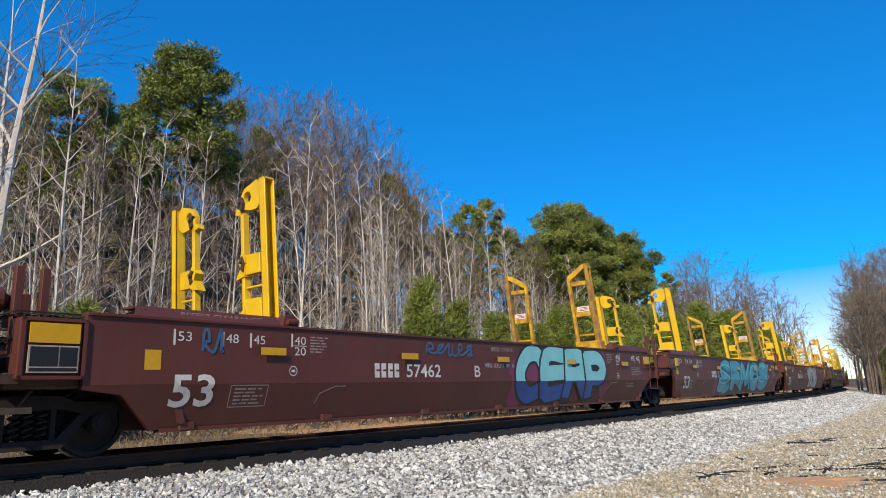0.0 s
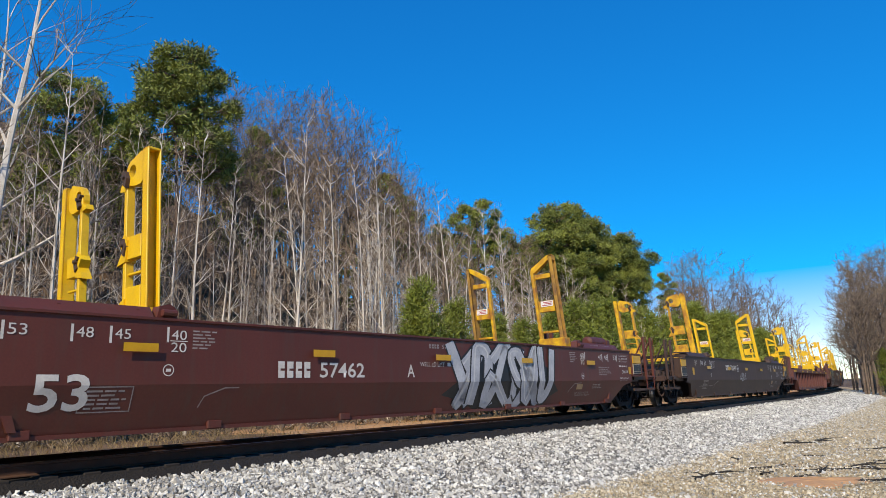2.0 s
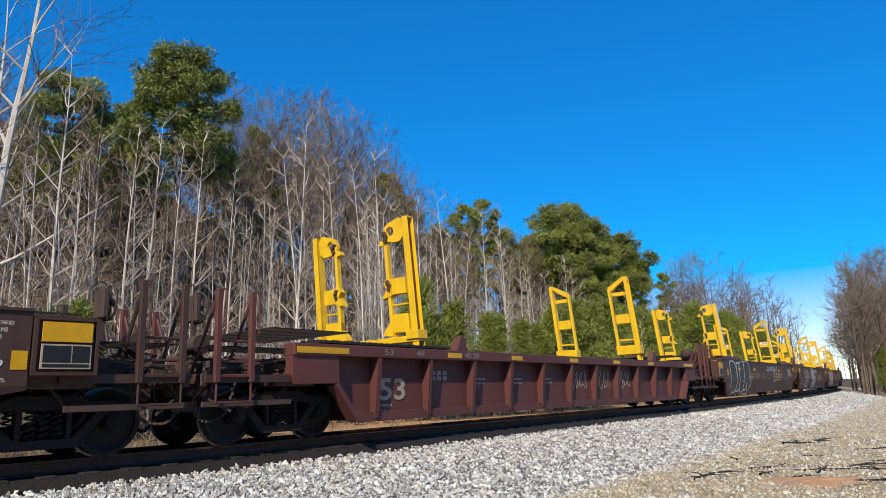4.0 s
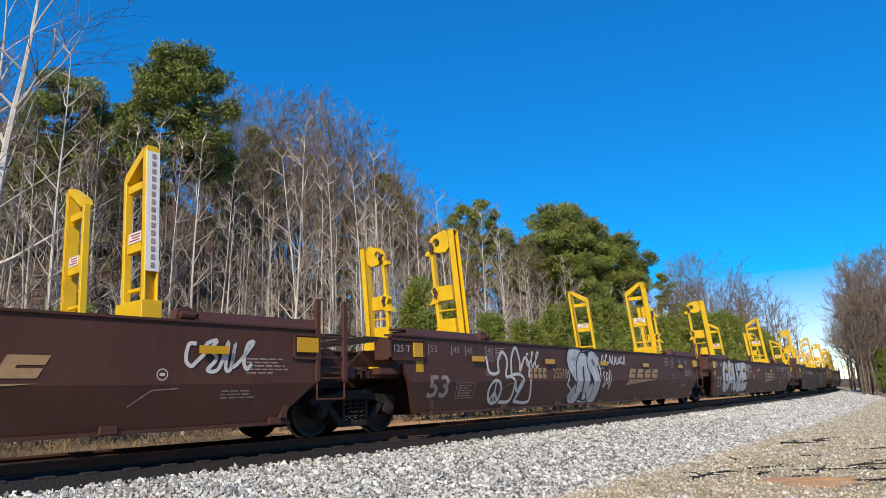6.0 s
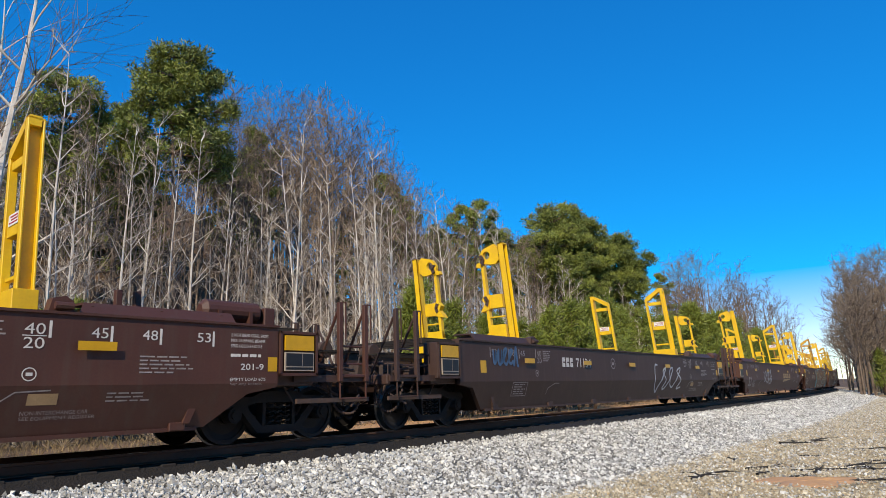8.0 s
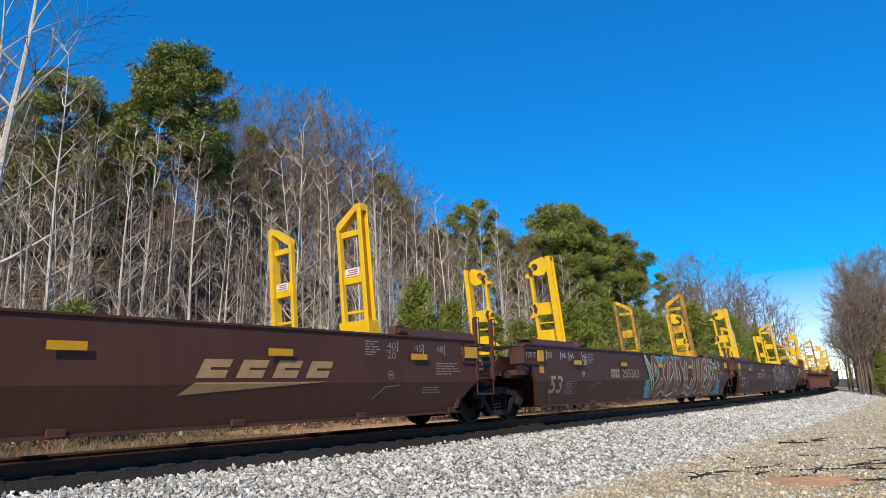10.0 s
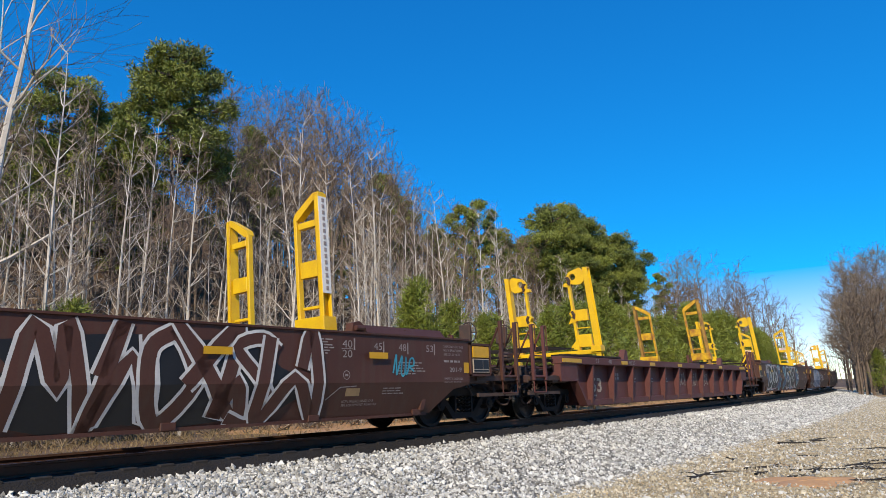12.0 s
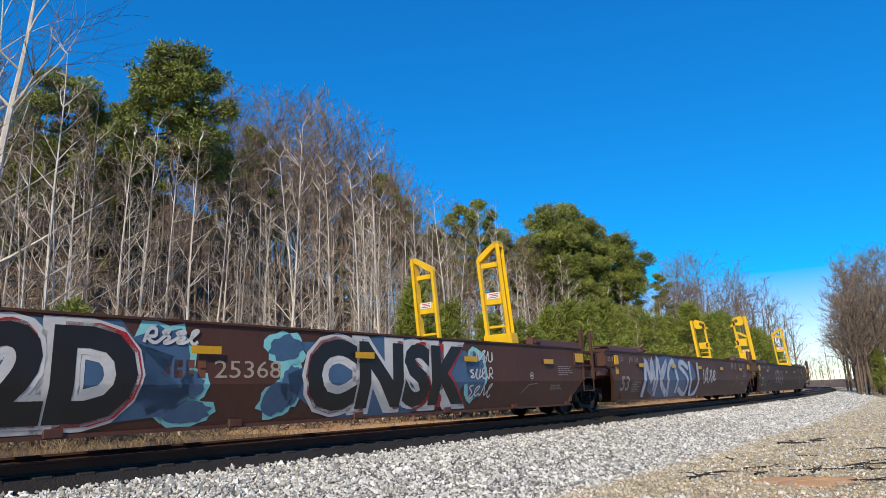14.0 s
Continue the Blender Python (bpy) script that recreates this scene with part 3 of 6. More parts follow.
# ---------------------------------------------------------------- lettering and paint on the sides
def lay(bm, layer, kind="well"):
    """Press a flat drawing in x, z onto the near side."""
    if kind == "well":
        bmesh.ops.bisect_plane(bm, geom=bm.verts[:] + bm.edges[:] + bm.faces[:], plane_co=(0, 0, 0.96), plane_no=(0, 0, 1))
    for v in bm.verts:
        v.co.y = skin(v.co.z, kind) - 0.004 * layer
    return bm


def drawn(name, bm, mat, parent, layer=1, kind="well", label=""):
    lay(bm, layer, kind)
    me = bpy.data.meshes.new(name)
    for f in bm.faces:
        f.normal_update()
        if f.normal.y > 0:
            f.normal_flip()
    bm.to_mesh(me)
    bm.free()
    me.materials.append(mat)
    return link(name, me, parent, (), label)


def glyphs(body, bold=0.0, shear=0.0):
    cu = bpy.data.curves.new("writing", "FONT")
    cu.body, cu.offset, cu.shear, cu.resolution_u = body, bold, shear, 3
    ob = bpy.data.objects.new("writing", cu)
    me = bpy.data.meshes.new_from_object(ob)
    bpy.data.objects.remove(ob)
    bpy.data.curves.remove(cu)
    return me


def writing(parent, body, x0, x1, z0, z1, mat="white", layer=2, bold=0.0, shear=0.0, kind="well", name="lettering", grow=0.0):
    me = cached(("txt", body, bold, shear), lambda: glyphs(body, bold, shear))
    bm = bmesh.new()
    bm.from_mesh(me)
    xs, ys = [v.co.x for v in bm.verts], [v.co.y for v in bm.verts]
    a, b, c, d = min(xs), max(xs), min(ys), max(ys)
    for v in bm.verts:
        v.co = Vector((x0 - grow + (v.co.x - a) / (b - a) * (x1 - x0 + 2 * grow), 0, z0 - grow + (v.co.y - c) / (d - c) * (z1 - z0 + 2 * grow)))
    return drawn(name, bm, M[mat], parent, layer, kind)


def patch(bm, x0, x1, z0, z1, slant=0.0):
    vs = [bm.verts.new(c) for c in ((x0, 0, z0), (x1, 0, z0), (x1 + slant, 0, z1), (x0 + slant, 0, z1))]
    bm.faces.new(vs)


def patches(parent, rows, mat, name, layer=1, kind="well", label=""):
    bm = bmesh.new()
    for r in rows:
        patch(bm, *r)
    return drawn(name, bm, M[mat], parent, layer, kind, label)


def lines(parent, x, z, widths, mat="dimwhite", h=0.028, gap=0.06, kind="well"):
    """Small stencilled lines that cannot be read, as plain bars broken into words."""
    rng = random.Random(int(x * 100 + z * 10))
    bm = bmesh.new()
    for k, w in enumerate(widths):
        a = x
        while a < x + w - 0.03:
            b = min(x + w, a + rng.uniform(0.08, 0.22))
            patch(bm, a, b, z - k * gap - h, z - k * gap)
            a = b + 0.03
    return drawn("stencil_lines", bm, M[mat], parent, 1, kind)


def initials(parent, x0, x1, z0, z1, mat, n=4, shear=0.0, kind="well", name="reporting_mark"):
    """The owner's initials as plain blocks."""
    bm = bmesh.new()
    w = (x1 - x0) / n
    h = z1 - z0
    for k in range(n):
        a = x0 + k * w
        for f0, f1 in ((0.0, 0.43), (0.57, 1.0)):
            patch(bm, a + shear * h * f0, a + w * 0.72 + shear * h * f0, z0 + h * f0, z0 + h * f1, shear * h * (f1 - f0))
        patch(bm, a + shear * h * 0.43, a + w * 0.26 + shear * h * 0.43, z0 + h * 0.43, z0 + h * 0.57, shear * h * 0.14)
    return drawn(name, bm, M[mat], parent, 2, kind)


def ring(parent, x, z, r, mat="white", kind="well"):
    bm = bmesh.new()
    n = 20
    a = [bm.verts.new((x + r * math.cos(2 * math.pi * k / n), 0, z + r * math.sin(2 * math.pi * k / n))) for k in range(n)]
    b = [bm.verts.new((x + r * 0.84 * math.cos(2 * math.pi * k / n), 0, z + r * 0.84 * math.sin(2 * math.pi * k / n))) for k in range(n)]
    for k in range(n):
        bm.faces.new((a[k], a[(k + 1) % n], b[(k + 1) % n], b[k]))
    patch(bm, x - r * 0.45, x + r * 0.45, z - r * 0.25, z + r * 0.25)
    return drawn("roundel", bm, M[mat], parent, 1, kind)


def smooth_path(pts, per=5):
    out = []
    p = [Vector((*q, 0)) for q in pts]
    p = [p[0] * 2 - p[1]] + p + [p[-1] * 2 - p[-2]]
    for i in range(1, len(p) - 2):
        for k in range(per):
            t = k / per
            a, b, c, d = p[i - 1], p[i], p[i + 1], p[i + 2]
            out.append(0.5 * ((2 * b) + (c - a) * t + (2 * a - 5 * b + 4 * c - d) * t * t + (3 * b - a - 3 * c + d) * t ** 3))
    out.append(p[-2])
    return out


def ribbon(bm, pts, w, zlo=0.34, zhi=1.86, taper=False):
    """A painted stroke along points in x, z."""
    q = [Vector((a.x, a.y)) for a in pts]
    prev = None
    for i, a in enumerate(q):
        d = (q[min(i + 1, len(q) - 1)] - q[max(i - 1, 0)])
        if d.length < 1e-6:
            continue
        d.normalize()
        n = Vector((-d.y, d.x)) * (w / 2 * (1 - 0.75 * i / len(q) if taper else 1))
        c = [Vector((v.x, 0, min(zhi, max(zlo, v.y)))) for v in (a + n, a - n)]
        cur = [bm.verts.new(v) for v in c]
        if prev:
            bm.faces.new((prev[0], prev[1], cur[1], cur[0]))
        prev = cur


def blob(bm, x, z, rx, rz, rng, n=18, rough=0.18, zlo=0.34, zhi=1.86):
    vs = []
    for k in range(n):
        a = 2 * math.pi * k / n
        r = 1 + rng.uniform(-rough, rough)
        vs.append(bm.verts.new((x + rx * r * math.cos(a), 0, min(zhi, max(zlo, z + rz * r * math.sin(a))))))
    bm.faces.new(vs)


STROKES = {
    "arch": [(0.05, 0.0), (0.08, 0.6), (0.3, 0.97), (0.62, 0.85), (0.72, 0.45), (0.8, 0.0)],
    "ess": [(0.85, 0.85), (0.45, 1.0), (0.12, 0.75), (0.5, 0.5), (0.82, 0.28), (0.5, 0.02), (0.05, 0.12)],
    "zed": [(0.0, 0.05), (0.15, 0.95), (0.55, 0.3), (0.7, 0.95), (0.9, 0.05)],
    "bowl": [(0.12, 1.0), (0.1, 0.3), (0.4, 0.0), (0.78, 0.25), (0.8, 1.0)],
    "ring": [(0.5, 1.0), (0.12, 0.7), (0.15, 0.25), (0.5, 0.0), (0.85, 0.3), (0.82, 0.75), (0.45, 0.98)],
    "fork": [(0.1, 0.0), (0.2, 1.0), (0.35, 0.5), (0.85, 1.0), (0.4, 0.52), (0.9, 0.0)],
}


def wild(parent, x0, x1, z0, z1, kinds, fill, edge, glow=None, width=0.30, seed=1, layer=2, kind="well", label="sprayed graffiti piece"):
    """A sprayed piece: chunky interlocked strokes with an outline and a highlight."""
    rng = random.Random(seed)
    w = (x1 - x0) / len(kinds)
    g = None
    for k, s in enumerate(kinds):
        ox, ww = x0 + k * w - 0.08 * w, w * 1.16
        shape = STROKES[s] if s != "any" else [(rng.uniform(-0.25, 1.2), 1.0 if j % 2 else 0.0) if j % 3 else (rng.uniform(-0.1, 1.1), rng.uniform(0.2, 0.8)) for j in range(6)]
        pts = smooth_path([(ox + (a + rng.uniform(-0.12, 0.12)) * ww, z0 + (b + rng.uniform(-0.1, 0.1)) * (z1 - z0)) for a, b in shape], 4)
        wd = width * rng.uniform(0.85, 1.15)
        at_layer = layer + 0.7 * k
        bo, bf = bmesh.new(), bmesh.new()
        ribbon(bo, pts, wd + 0.10)
        ribbon(bf, pts, wd)
        o = drawn("graffiti" if g is None else "graffiti_outline", bo, M[edge], parent if g is None else g, at_layer, kind, label if g is None else "")
        g = g or o
        drawn("graffiti_fill", bf, M[fill], g, at_layer + 0.3, kind)
        if glow:
            bg = bmesh.new()
            ribbon(bg, [p + Vector((-0.03, 0.05, 0)) for p in pts[: len(pts) * 2 // 3]], min(0.05, wd * 0.14))
            drawn("graffiti_highlight", bg, M[glow], g, at_layer + 0.5, kind)
    return g


LETTERS = {
    "A": [[(0.02, 0.0), (0.36, 0.98), (0.62, 0.98), (0.96, 0.0)], [(0.24, 0.34), (0.76, 0.34)]],
    "B": [[(0.16, 0.0), (0.16, 1.0)], [(0.16, 0.97), (0.66, 0.95), (0.78, 0.74), (0.6, 0.53), (0.2, 0.52)], [(0.6, 0.5), (0.9, 0.3), (0.74, 0.04), (0.16, 0.04)]],
    "C": [[(0.92, 0.72), (0.72, 0.98), (0.36, 0.95), (0.1, 0.6), (0.14, 0.22), (0.45, 0.0), (0.92, 0.14)]],
    "D": [[(0.15, 0.0), (0.15, 1.0)], [(0.15, 0.97), (0.6, 0.92), (0.88, 0.5), (0.6, 0.06), (0.15, 0.03)]],
    "E": [[(0.92, 0.95), (0.16, 0.95), (0.14, 0.05), (0.95, 0.06)], [(0.16, 0.5), (0.78, 0.54)]],
    "G": [[(0.95, 0.86), (0.45, 1.0), (0.1, 0.66), (0.14, 0.2), (0.5, 0.0), (0.88, 0.14), (0.9, 0.46), (0.55, 0.46)]],
    "I": [[(0.5, 0.0), (0.5, 0.98)]],
    "M": [[(0.06, 0.0), (0.16, 1.0), (0.5, 0.3), (0.84, 1.0), (0.96, 0.0)]],
    "O": [[(0.5, 1.0), (0.14, 0.74), (0.14, 0.26), (0.5, 0.0), (0.86, 0.28), (0.86, 0.74), (0.46, 0.99)]],
    "P": [[(0.16, 0.0), (0.16, 1.0)], [(0.16, 0.96), (0.68, 0.96), (0.88, 0.68), (0.62, 0.42), (0.2, 0.42)]],
    "R": [[(0.16, 0.0), (0.16, 1.0)], [(0.16, 0.96), (0.68, 0.96), (0.84, 0.72), (0.6, 0.5), (0.2, 0.48)], [(0.5, 0.5), (0.7, 0.3), (0.98, 0.0)]],
    "S": [[(0.92, 0.86), (0.5, 1.0), (0.14, 0.78), (0.5, 0.54), (0.88, 0.28), (0.5, 0.0), (0.04, 0.12)]],
    "U": [[(0.14, 1.0), (0.12, 0.3), (0.45, 0.02), (0.82, 0.24), (0.86, 1.0)]],
    "Z": [[(0.05, 0.96), (0.9, 0.94), (0.12, 0.06), (0.98, 0.04)]],
}


def piece(parent, word, x0, x1, z0, z1, fill, edge, width=0.34, rim=0.07, glow=None, low=None, layer=2, seed=1, label="sprayed letter piece"):
    """Interlocked chunky letters, each with an outline; low: another colour for the foot of the letters."""
    rng = random.Random(seed)
    w = (x1 - x0) / len(word)
    g = None
    for k, ch in enumerate(word):
        ox, ww, tilt, dz = x0 + (k - 0.06) * w, w * 1.12, rng.uniform(-0.1, 0.12), rng.uniform(-0.03, 0.03)
        strokes = []
        for st in LETTERS[ch]:
            strokes.append(smooth_path([(ox + ww * (a + tilt * (b - 0.5)), z0 + width / 2 + (b + dz) * (z1 - z0 - width)) for a, b in st], 4))
        for step, extra, mat, nm in ((0.0, 2 * rim, edge, "graffiti_outline"), (1.0, 0.0, fill, "graffiti_fill")):
            for j, pts in enumerate(strokes):
                bm = bmesh.new()
                d0, d1 = (pts[0] - pts[1]).normalized(), (pts[-1] - pts[-2]).normalized()
                grow = rim if extra else 0.0
                ribbon(bm, [pts[0] + d0 * (width * 0.3 + grow)] + pts + [pts[-1] + d1 * (width * 0.3 + grow)], width + extra)
                o = drawn(nm if g else "graffiti", bm, M[mat], g or parent, layer + 1.8 * k + step + 0.28 * j, "well", "" if g else label)
                g = g or o
                if low and not extra:
                    o.data.materials.append(M[low])
                    for f in o.data.polygons:
                        f.material_index = 1 if f.center.z < 0.96 else 0
        if glow:
            bm = bmesh.new()
            ribbon(bm, [q + Vector((-width * 0.26, width * 0.2, 0)) for q in strokes[0]], 0.05)
            drawn("graffiti_highlight", bm, M[glow], g, layer + 1.8 * k + 1.9, "well")
    return g


def outline_tag(parent, x, z, s, mat, layer=3):
    """White line work: a ringed cross below rounded capitals."""
    bm = bmesh.new()
    ribbon(bm, [Vector((x + 0.32 * s * math.cos(a), z + 0.32 * s * math.sin(a), 0)) for a in (2 * math.pi * k / 24 for k in range(25))], 0.075)
    for a in (90, 230, 310):
        ribbon(bm, [Vector((x, z, 0)), Vector((x + 0.3 * s * math.cos(radians(a)), z + 0.3 * s * math.sin(radians(a)), 0))], 0.06)
    ribbon(bm, [Vector((x, z, 0)), Vector((x, z - 0.3 * s, 0))], 0.06)
    g = drawn("graffiti", bm, M[mat], parent, layer, "well", "white sprayed line drawing")
    for pts in ([(-0.5, 1.0), (-0.35, 0.55), (0.1, 0.55), (0.1, 0.85), (0.35, 1.15), (0.6, 0.9), (0.5, 0.45), (0.8, 0.45)], [(0.8, 0.5), (0.85, 1.0), (1.1, 1.3), (1.3, 0.9), (1.3, 0.6), (1.6, 1.0), (1.85, 0.8), (1.8, 0.4)],
                [(0.3, -0.3), (0.9, -0.25), (1.0, 0.3), (0.75, 0.45), (1.25, 0.5), (1.5, 0.3), (1.2, -0.2), (1.2, -0.3), (2.0, -0.3), (1.9, 0.35)], [(1.0, 0.3), (1.2, 0.0), (1.4, 0.3)]):
        bm = bmesh.new()
        ribbon(bm, smooth_path([(x + a * s, z + b * s) for a, b in pts]), 0.075)
        drawn("graffiti_line", bm, M[mat], g, layer + 0.3, "well")
    return g


def scrawl(parent, x0, x1, z0, z1, mat, seed, width=0.04, n=7, layer=3, kind="well"):
    """A thin sprayed scribble: one looping line."""
    rng = random.Random(seed)
    bm = bmesh.new()
    pts = []
    w, mid, half = (x1 - x0) / n, (z0 + z1) / 2, (z1 - z0) / 2
    for k in range(n):
        # one looped or angular letter after another
        tall, wide, lean = rng.uniform(0.55, 1.0), rng.uniform(0.45, 0.85), rng.uniform(-0.1, 0.25)
        shape = rng.choice(([(-0.5, -1), (-0.3, 0.9), (0.2, 1), (0.3, 0), (-0.3, -0.2), (0.45, -1)], [(0.4, 0.9), (-0.3, 0.8), (-0.5, -0.5), (0, -1), (0.5, -0.6)],
                            [(-0.5, -1), (-0.1, 1), (0.1, 1), (0.3, -1), (0.5, -0.9)], [(-0.4, 1), (-0.4, -0.9), (0.2, -1), (0.4, 0.9), (0.45, -0.9)], [(0.4, 0.9), (-0.4, 0.6), (0.35, -0.2), (-0.3, -1), (0.5, -0.9)]))
        for a, b in shape:
            pts.append((x0 + w * (k + 0.5 + a * wide) + lean * b * half * 0.5, mid + b * half * tall))
    ribbon(bm, smooth_path(pts), width)
    return drawn("tag", bm, M[mat], parent, layer, kind, "thin sprayed scribble")


def splash(parent, rows, mat, seed, layer=1, kind="well", name="graffiti_ground"):
    rng = random.Random(seed)
    bm = bmesh.new()
    for x, z, rx, rz in rows:
        blob(bm, x, z, rx, rz, rng)
    return drawn(name, bm, M[mat], parent, layer, kind, "sprayed colour patch")


def bold_word(parent, body, x0, x1, z0, z1, fill, mid, back, accent=None, layer=2):
    """A block-letter piece: letters with two outlines."""
    g = writing(parent, body, x0, x1, z0, z1, back, layer, 0.13, 0, name="graffiti", grow=0.06)
    g["label"] = "block-letter graffiti piece"
    writing(g, body, x0, x1, z0, z1, mid, layer + 1, 0.09, 0, name="graffiti_outline", grow=0.0)
    writing(g, body, x0, x1, z0, z1, fill, layer + 2, 0.045, 0, name="graffiti_fill", grow=-0.05)
    if accent:
        writing(g, body, x0 + 0.02, x1 + 0.02, z0, z1, accent, layer + 1, 0.0, 0, name="graffiti_accent", grow=0.0)
    return g


def emblem(parent, x0, x1, mat="gold"):
    """The owner's slanted emblem, as plain shapes over a long wedge."""
    initials(parent, x0 + 0.25, x1, 1.05, 1.34, mat, 4, 0.5, name="emblem")
    bm = bmesh.new()
    bm.faces.new([bm.verts.new(c) for c in ((x0, 0, 0.80), (x1 - 0.15, 0, 0.985), (x0 + 0.25, 0, 0.985))])
    return drawn("emblem", bm, M[mat], parent, 2)


GUIDE = (16.27, 17.4, 17.8, 18.42)
GUIDE_OLD = (15.93, 16.73, 17.42, 18.25)


def common_marks(u, left, white="white", dim="dimwhite", big="white", numbers=True, big_x=1.64, guide=GUIDE_OLD, right="joint"):
    """Guide marks for container lengths, yellow tape and small stencils."""
    if numbers:
        for body, x in (("53", 1.70), ("48", 2.50), ("45", 3.00)):
            writing(u, body, x, x + 0.22, 1.58, 1.72, white)
            patches(u, [(x - 0.07, x - 0.035, 1.52, 1.75)], white, "guide_mark")
        for body, z in (("40", 1.60), ("20", 1.42)):
            writing(u, body, 3.82, 4.06, z, z + 0.14, white)
        patches(u, [(3.75, 3.785, 1.56, 1.78), (3.80, 4.08, 1.575, 1.587)], white, "guide_mark")
        lines(u, 4.16, 1.75, [0.4, 0.3, 0.36, 0.4, 0.3, 0.25], dim, 0.022, 0.05)
    if numbers or right == "end":
        for body, x in zip(("45", "48", "53"), guide[1:]):
            writing(u, body, x, x + 0.22, 1.58, 1.72, white)
            patches(u, [(x + 0.25, x + 0.285, 1.52, 1.75)], white, "guide_mark")
        for body, z in (("40", 1.60), ("20", 1.42)):
            writing(u, body, guide[0], guide[0] + 0.24, z, z + 0.14, white)
        patches(u, [(guide[0] + 0.28, guide[0] + 0.315, 1.56, 1.78), (guide[0] - 0.02, guide[0] + 0.26, 1.575, 1.587)], white, "guide_mark")
        lines(u, guide[0] - 0.6, 1.75, [0.4, 0.3, 0.36, 0.4, 0.3, 0.25], dim, 0.022, 0.05)
    if right == "end":
        # notices beside the end
        for k, body in enumerate(("2 INCH TREAD COND. SHOES", "NO. 24 BRAKE BEAMS", "SPRG 6 OC D-5 4 IC D-5")):
            writing(u, body, 18.82, 19.5 - 0.06 * k, 1.69 - 0.085 * k, 1.74 - 0.085 * k, white)
        lines(u, 18.82, 1.42, [0.55], white, 0.045)
        writing(u, "201-9", 19.0, 19.42, 1.17, 1.27, white, bold=0.01)
        writing(u, "EMPTY LOAD 60%", 18.82, 19.46, 1.0, 1.05, white)
        writing(u, "5/8\" ADJ. BLOCK", 18.82, 19.4, 0.925, 0.97, dim)
        patches(u, [(19.5, 19.68, 1.15, 1.38)], "reflect", "placard", 2, label="faded yellow placard")
        writing(u, "NON-INTERCHANGE CAR", 16.0, 16.8, 0.60, 0.65, dim)
        writing(u, "SEE EQUIPMENT REGISTER", 16.0, 16.9, 0.53, 0.58, dim)
        patches(u, [(16.05, 16.4, 0.72, 0.86)], "gold", "notice", label="rubbed orange notice")
    # boxed notice low on the side
    patches(u, [(2.62, 3.32, 0.60, 0.615), (2.62, 3.32, 0.925, 0.94), (2.62, 2.635, 0.60, 0.94), (3.305, 3.32, 0.60, 0.94)], dim, "notice_border")
    lines(u, 2.70, 0.89, [0.5, 0.42, 0.54, 0.44, 0.5], dim, 0.025, 0.055)
    for x0, x1 in ((3.1, 3.6), (6.42, 6.92), (9.75, 10.25), (13.1, 13.6), (16.55, 17.05)):
        patches(u, [(x0, x1, 1.41, 1.53)], "reflect", "reflector", 17, label="amber reflective strip")
    if big:
        writing(u, "53", big_x, big_x + 0.7, 0.63, 1.10, big, bold=0.02)
    lines(u, 17.4, 1.36, [0.7, 0.62, 0.74, 0.8, 0.5], dim, 0.022, 0.055)
    lines(u, 17.0, 0.86, [0.55, 0.5, 0.6], dim, 0.02, 0.05)
    ring(u, 3.80, 1.16, 0.085, white)
    ring(u, guide[0] + 0.1, 1.1, 0.085, white)
    patches(u, [(1.22, 1.46, 1.16, 1.44)], "reflect", "placard", label="faded yellow placard")
    bm = bmesh.new()
    ribbon(bm, [Vector(q) for q in ((4.35, 0.62, 0), (4.42, 0.78, 0), (4.75, 0.9, 0), (5.0, 0.9, 0))], 0.018)
    ribbon(bm, [Vector(q) for q in ((15.6, 0.66, 0), (15.9, 0.88, 0), (16.3, 0.9, 0))], 0.018)
    drawn("scratch", bm, M[dim], u, 1)
# ---------------------------------------------------------------- cars
def end_box(bm, x0, x1, z0, z1, y0=-1.62, y1=-1.2):
    """A box at the car's corner with a raised rim on its outer face."""
    box(bm, x0, x1, y0 + 0.03, y1, z0, z1, 0.015)
    t = 0.045
    for a, b, c, d in ((x0, x1, z1 - t, z1), (x0, x1, z0, z0 + t), (x0, x0 + t, z0, z1), (x1 - t, x1, z0, z1)):
        box(bm, a, b, y0 - 0.02, y0 + 0.03, c, d)


def clearance_flange(x0, x1, mat):
    """The folded plate over the side near the end, leaning outwards at its foot."""
    bm = bmesh.new()
    bm.faces.new([bm.verts.new(c) for c in ((x0, -1.60, 1.90), (x1, -1.60, 1.90), (x1 + 0.0, -1.44, 2.07), (x0 + 0.1, -1.44, 2.07))])
    bm.faces.new([bm.verts.new(c) for c in ((x0 + 0.1, -1.44, 2.07), (x1, -1.44, 2.07), (x1, -0.95, 2.09), (x0 + 0.1, -0.95, 2.09))])
    g = bmesh.ops.extrude_face_region(bm, geom=bm.faces[:])
    bmesh.ops.translate(bm, verts=[v for v in g["geom"] if isinstance(v, bmesh.types.BMVert)], vec=(0, 0.03, -0.03))
    for x in (x0 + 0.2, (x0 + x1) / 2, x1 - 0.2):
        box(bm, x - 0.02, x + 0.02, -1.5, -0.95, 1.88, 2.02)
    return from_bm(bm, "clearance_flange", mat)


def grating(x0, x1, y0, y1, z, mat):
    """An open walkway of crossed bars."""
    bm = bmesh.new()
    n = int((x1 - x0) / 0.09)
    for k in range(n + 1):
        x = x0 + (x1 - x0) * k / n
        box(bm, x - 0.008, x + 0.008, y0, y1, z - 0.02, z)
    for k in range(6):
        y = y0 + (y1 - y0) * k / 5
        box(bm, x0, x1, y - 0.008, y + 0.008, z - 0.025, z - 0.004)
    return from_bm(bm, "walkway", mat)


